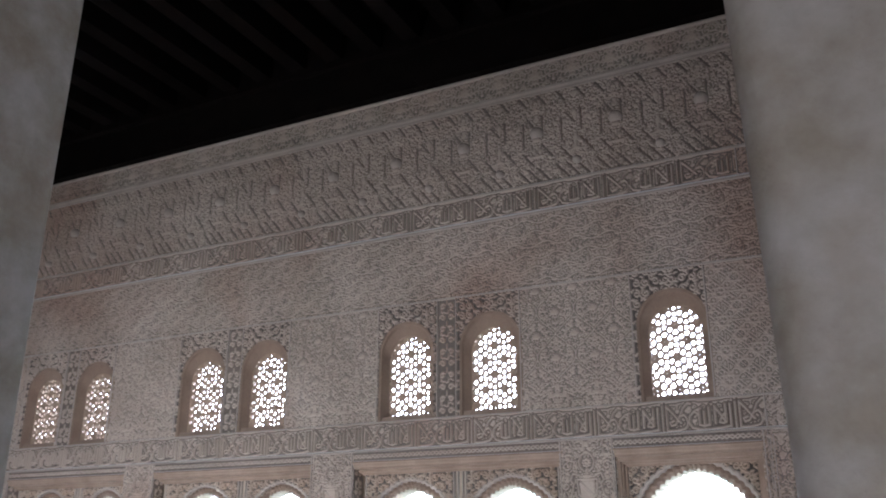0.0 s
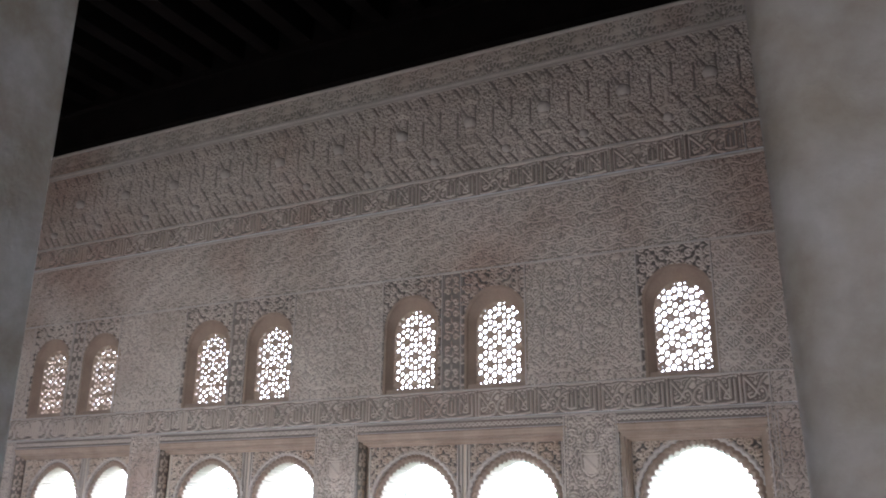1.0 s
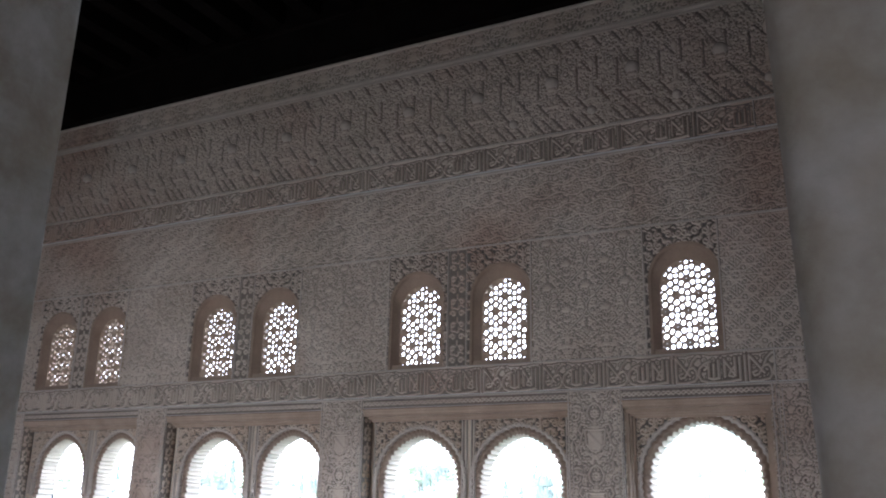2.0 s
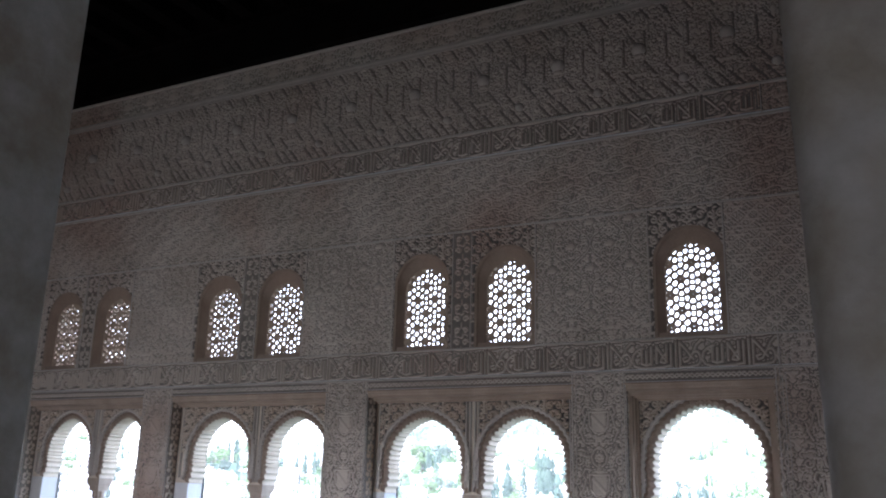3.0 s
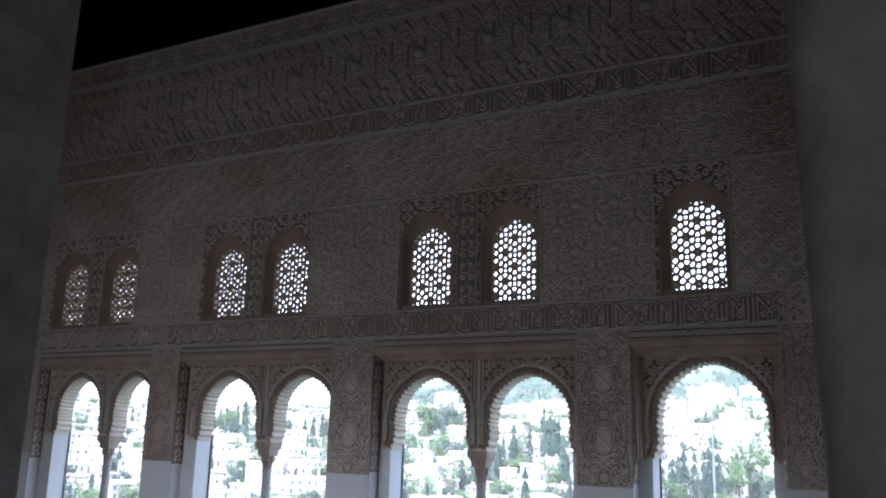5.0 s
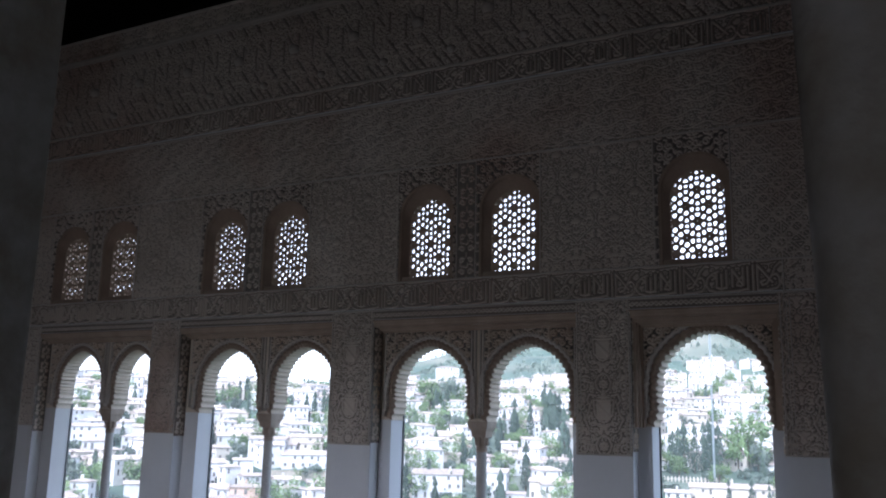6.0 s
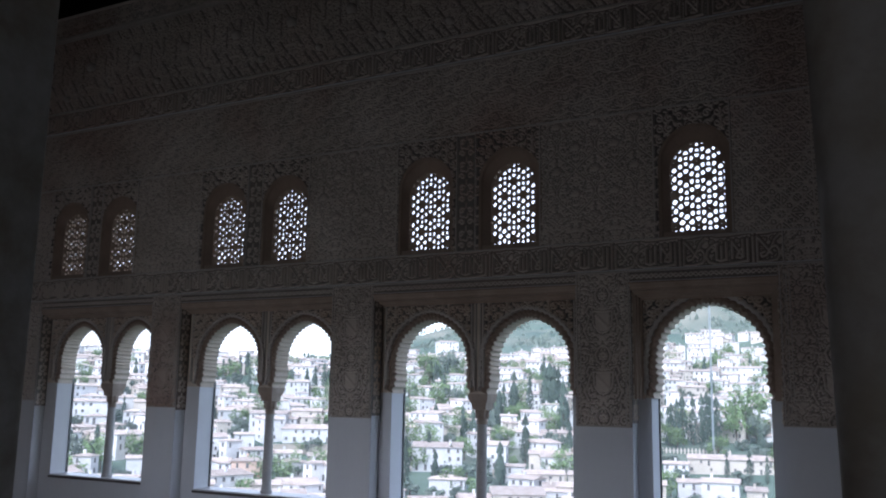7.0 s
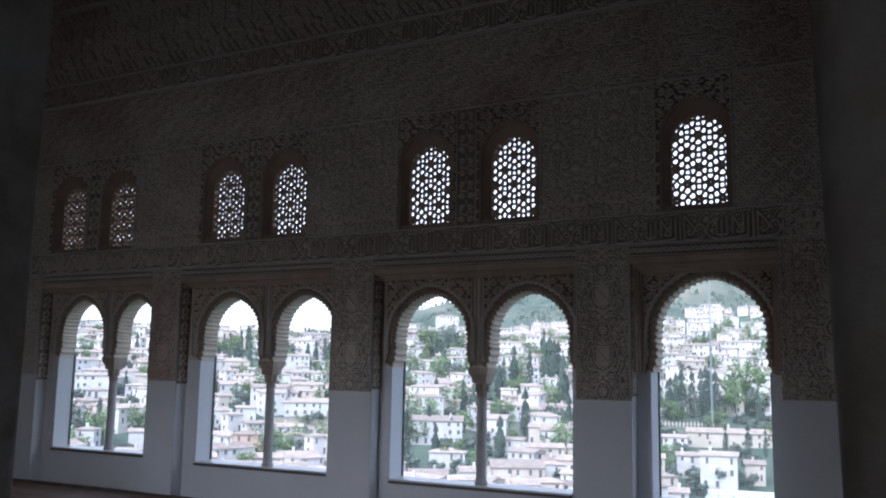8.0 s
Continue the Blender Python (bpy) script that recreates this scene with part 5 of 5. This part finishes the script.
for group_of, kinds, heights in ((CYPRESS_GARDEN, BIG_CYPRESSES, (21, 18)), (CYPRESS_TERRACES, CYPRESSES, (14, 17, 11)), (CYPRESS_WEST, CYPRESSES, (14, 17, 11)), (CROWNS_GARDEN, CROWNS, (8, 6, 11)), (CROWNS_TERRACES, CROWNS, (8, 6, 11)), (CROWNS_MIDDLE, CROWNS, (8, 6, 11)), (CROWNS_WEST, CROWNS, (8, 6, 11))):
    for i, (az, el, high) in enumerate(group_of):
        r = site(az, el) - 1.0
        kind = kinds[i % len(kinds)]
        k = r * radians(high) / heights[i % len(kinds)]
        girth = 0.78 if kinds is CROWNS else 1.15
        x, y = spot(az, r)
        copy_thing(kind, pose(x, y, 1.44 + r * math.tan(radians(el)), 0, 0, 57 * i) @ Matrix.Diagonal((k * girth, k * girth, k, 1)))
        taken.append((x, y, 3.2 if kinds is CROWNS else 1.2))


def retaining_wall(az, r, length, height):
    x, y = spot(az, r)
    ob = thing("retaining_wall", "long rough stone retaining wall on the hillside", "wall", "retaining walls", pose(x, y, ground_z(x, y), 0, 0, az + 4))
    part("masonry", Geo().loft([[(-length / 2, -0.6, -4), (length / 2, -0.6, -4), (length / 2, 0.6, -4), (-length / 2, 0.6, -4)], [(-length / 2, -0.3, height), (length / 2, -0.3, height), (length / 2, 0.4, height), (-length / 2, 0.4, height)]], True), STONE, ob)
    part("coping", Geo().box(-length / 2 - 0.1, length / 2 + 0.1, -0.45, 0.5, height, height + 0.25), STONE, ob)
    taken.append((x, y, length / 2))


retaining_wall(29.3, 415, 24, 5.0)
retaining_wall(36.5, 350, 30, 3.5)
retaining_wall(22.5, 320, 26, 3.0)
# white balustrade of the terrace over the long building
r = site(12.57, -3.15)
x, y = spot(12.57, r)
rail = thing("terrace_balustrade", "white terrace balustrade with pointed posts", "balustrade", at=pose(x, y, 1.44 + r * math.tan(radians(-3.15)), 0, 0, 12))
part("plinth", Geo().box(-14, 14, -0.3, 0.3, -5, 0.2), STONE, rail)
part("rail", Geo().box(-14, 14, -0.12, 0.12, 1.3, 1.5), HOUSE_CREAM, rail)
for k in range(21):
    part("post", Geo().lathe([(0.28, 0.2), (0.28, 1.8), (0.34, 1.85), (0.02, 2.6)], 6, -14 + 1.4 * k, 0), HOUSE_CREAM, rail)
taken.append((x, y, 14))
COURT = material("pale_sports_court", (0.36, 0.44, 0.42), (0.44, 0.52, 0.50), 0.4, 0.8, 0.1, 3)
x, y = spot(8.87, 272)
pitch_ob = thing("sports_court", "pale green sports court behind a low wall", "sports court", at=pose(x, y, ground_z(x, y) + 2.0, 0, 0, 8))
part("surface", Geo().box(-14, 14, -9, 9, -6, 0), COURT, pitch_ob)
part("low_wall", Geo().box(-14.3, 14.3, 9, 9.4, -3, 1.2), HOUSE_WHITE, pitch_ob)
for k in range(8):
    part("fence_post", Geo().box(-14 + 4 * k - 0.06, -14 + 4 * k + 0.06, -9.1, -8.98, 0, 3.5), METAL, pitch_ob)
taken.append((x, y, 15))
taken.append((*spot(9.6, 258), 9))
# a few cypresses and trees between the plots
for az0, az1, r0, r1, count in ((26, 31, 470, 560, 8), (8, 50, 300, 600, 26)):
    for _ in range(count):
        az, r = rnd.uniform(az0, az1), rnd.uniform(r0, r1)
        x, y = spot(az, r)
        if all(math.hypot(x - a, y - b) > c + 2 for a, b, c in taken):
            put(rnd.choice(CYPRESSES), az, r, rnd.uniform(0, 360))
            taken.append((x, y, 1.4))
for az0, az1, r0, r1, count in ((26.3, 30.2, 345, 470, 14), (20, 26, 330, 470, 14), (34, 52, 330, 600, 30), (20, 31, 470, 640, 30), (6, 18, 480, 700, 30)):
    for _ in range(count):
        az, r = rnd.uniform(az0, az1), rnd.uniform(r0, r1)
        x, y = spot(az, r)
        if all(math.hypot(x - a, y - b) > c + 3 for a, b, c in taken):
            put(rnd.choice(TREES[:3]), az, r, rnd.uniform(0, 360))
            taken.append((x, y, 2.5))
r = 240.0
while r < 640:
    az = 5.0 + rnd.uniform(0, 2)
    while az < 54:
        step = math.degrees(rnd.uniform(7.5, 11.5) / r)
        az += step
        rr = r + rnd.uniform(-5, 5)
        x, y = spot(az, rr)
        wooded = noise.noise(Vector((x * 0.014, y * 0.014, 9.0)))
        if wooded > 0.45 or any(math.hypot(x - a, y - b) < c + 1.5 for a, b, c in taken):
            if rnd.random() < 0.3 and rr > 285:
                put(rnd.choice(TREES), az + rnd.uniform(-0.3, 0.3), rr + rnd.uniform(-5, 5), rnd.uniform(0, 360))
            continue
        if any(0 < math.hypot(a - 1.8, b + 6.2) - rr < (26 if az < 15 else 10) and abs(math.degrees(math.atan2(-(a - 1.8), b + 6.2)) - az) < math.degrees((c + 4) / rr) for a, b, c in taken):
            if rnd.random() < 0.7:
                put(TREES[3], az, rr, rnd.uniform(0, 360))
            continue
        put(rnd.choice(HOUSES), az, rr, rnd.choice((0, 0, -25, 20, 35)) + rnd.uniform(-12, 12), rnd.uniform(-0.5, 1.0))
        if rnd.random() < 0.3 and rr > 285:
            put(rnd.choice(TREES), az + step * 0.5, rr - 5, rnd.uniform(0, 360))
    r += 12.5 + (r - 240) * 0.012
for _ in range(150):
    az = rnd.uniform(6, 31)
    rr = rnd.uniform(630, 745 if az < 18 else 700)
    put(rnd.choice(HOUSES), az, rr, rnd.uniform(-20, 20))
# scrub and woods on the ridge
g = Geo()
for _ in range(5200):
    az, rr = rnd.uniform(3, 40), 640 + 720 * math.sqrt(rnd.random())
    x, y = spot(az, rr)
    if noise.noise(Vector((x * 0.006, y * 0.006, 21.0))) + rnd.uniform(-0.35, 0.35) < -0.05:
        continue
    z0, s = ground_z(x, y), rnd.uniform(1.6, 4.2)
    for _ in range(5):
        dx, dy, dz = rnd.uniform(-s, s), rnd.uniform(-s, s), rnd.uniform(0.2, 1.2) * s
        a = rnd.uniform(0, 6.28)
        g.add([(x + dx - s * 0.6 * math.cos(a), y + dy - s * 0.6 * math.sin(a), z0 + dz - s * 0.5), (x + dx + s * 0.6 * math.cos(a), y + dy + s * 0.6 * math.sin(a), z0 + dz - s * 0.4), (x + dx, y + dy + 0.3, z0 + dz + s * 0.6)], [(0, 1, 2)])
tagged(part("ridge_scrub", g, LEAF_OLIVE), "dark scrub and small trees on the ridge", "scrub", kind="stuff")


def joined(name, items, label, category):
    """All far repeats of one kind, by material, in one thing that nobody could count."""
    top = thing(name, label, category, kind="stuff")
    bins = {}
    for ob, m in items:
        for o in ob.children:
            g = bins.setdefault((o.name.split(".")[0], o.data.materials[0].name), Geo())
            g.add([m @ v.co for v in o.data.vertices], [tuple(q.vertices) for q in o.data.polygons])
    for (n, mat), g in bins.items():
        part("far_" + n, g, bpy.data.materials[mat], top, kind="stuff")


joined("far_houses", FAR_HOUSES, "crowd of white houses with clay roofs up the hillside", "houses")
joined("far_trees", FAR_TREES, "scattered green trees up the hillside", "trees")
for ob in HOUSES + CYPRESSES + BIG_CYPRESSES + TREES:
    for o in (*ob.children_recursive, ob):
        bpy.data.objects.remove(o)
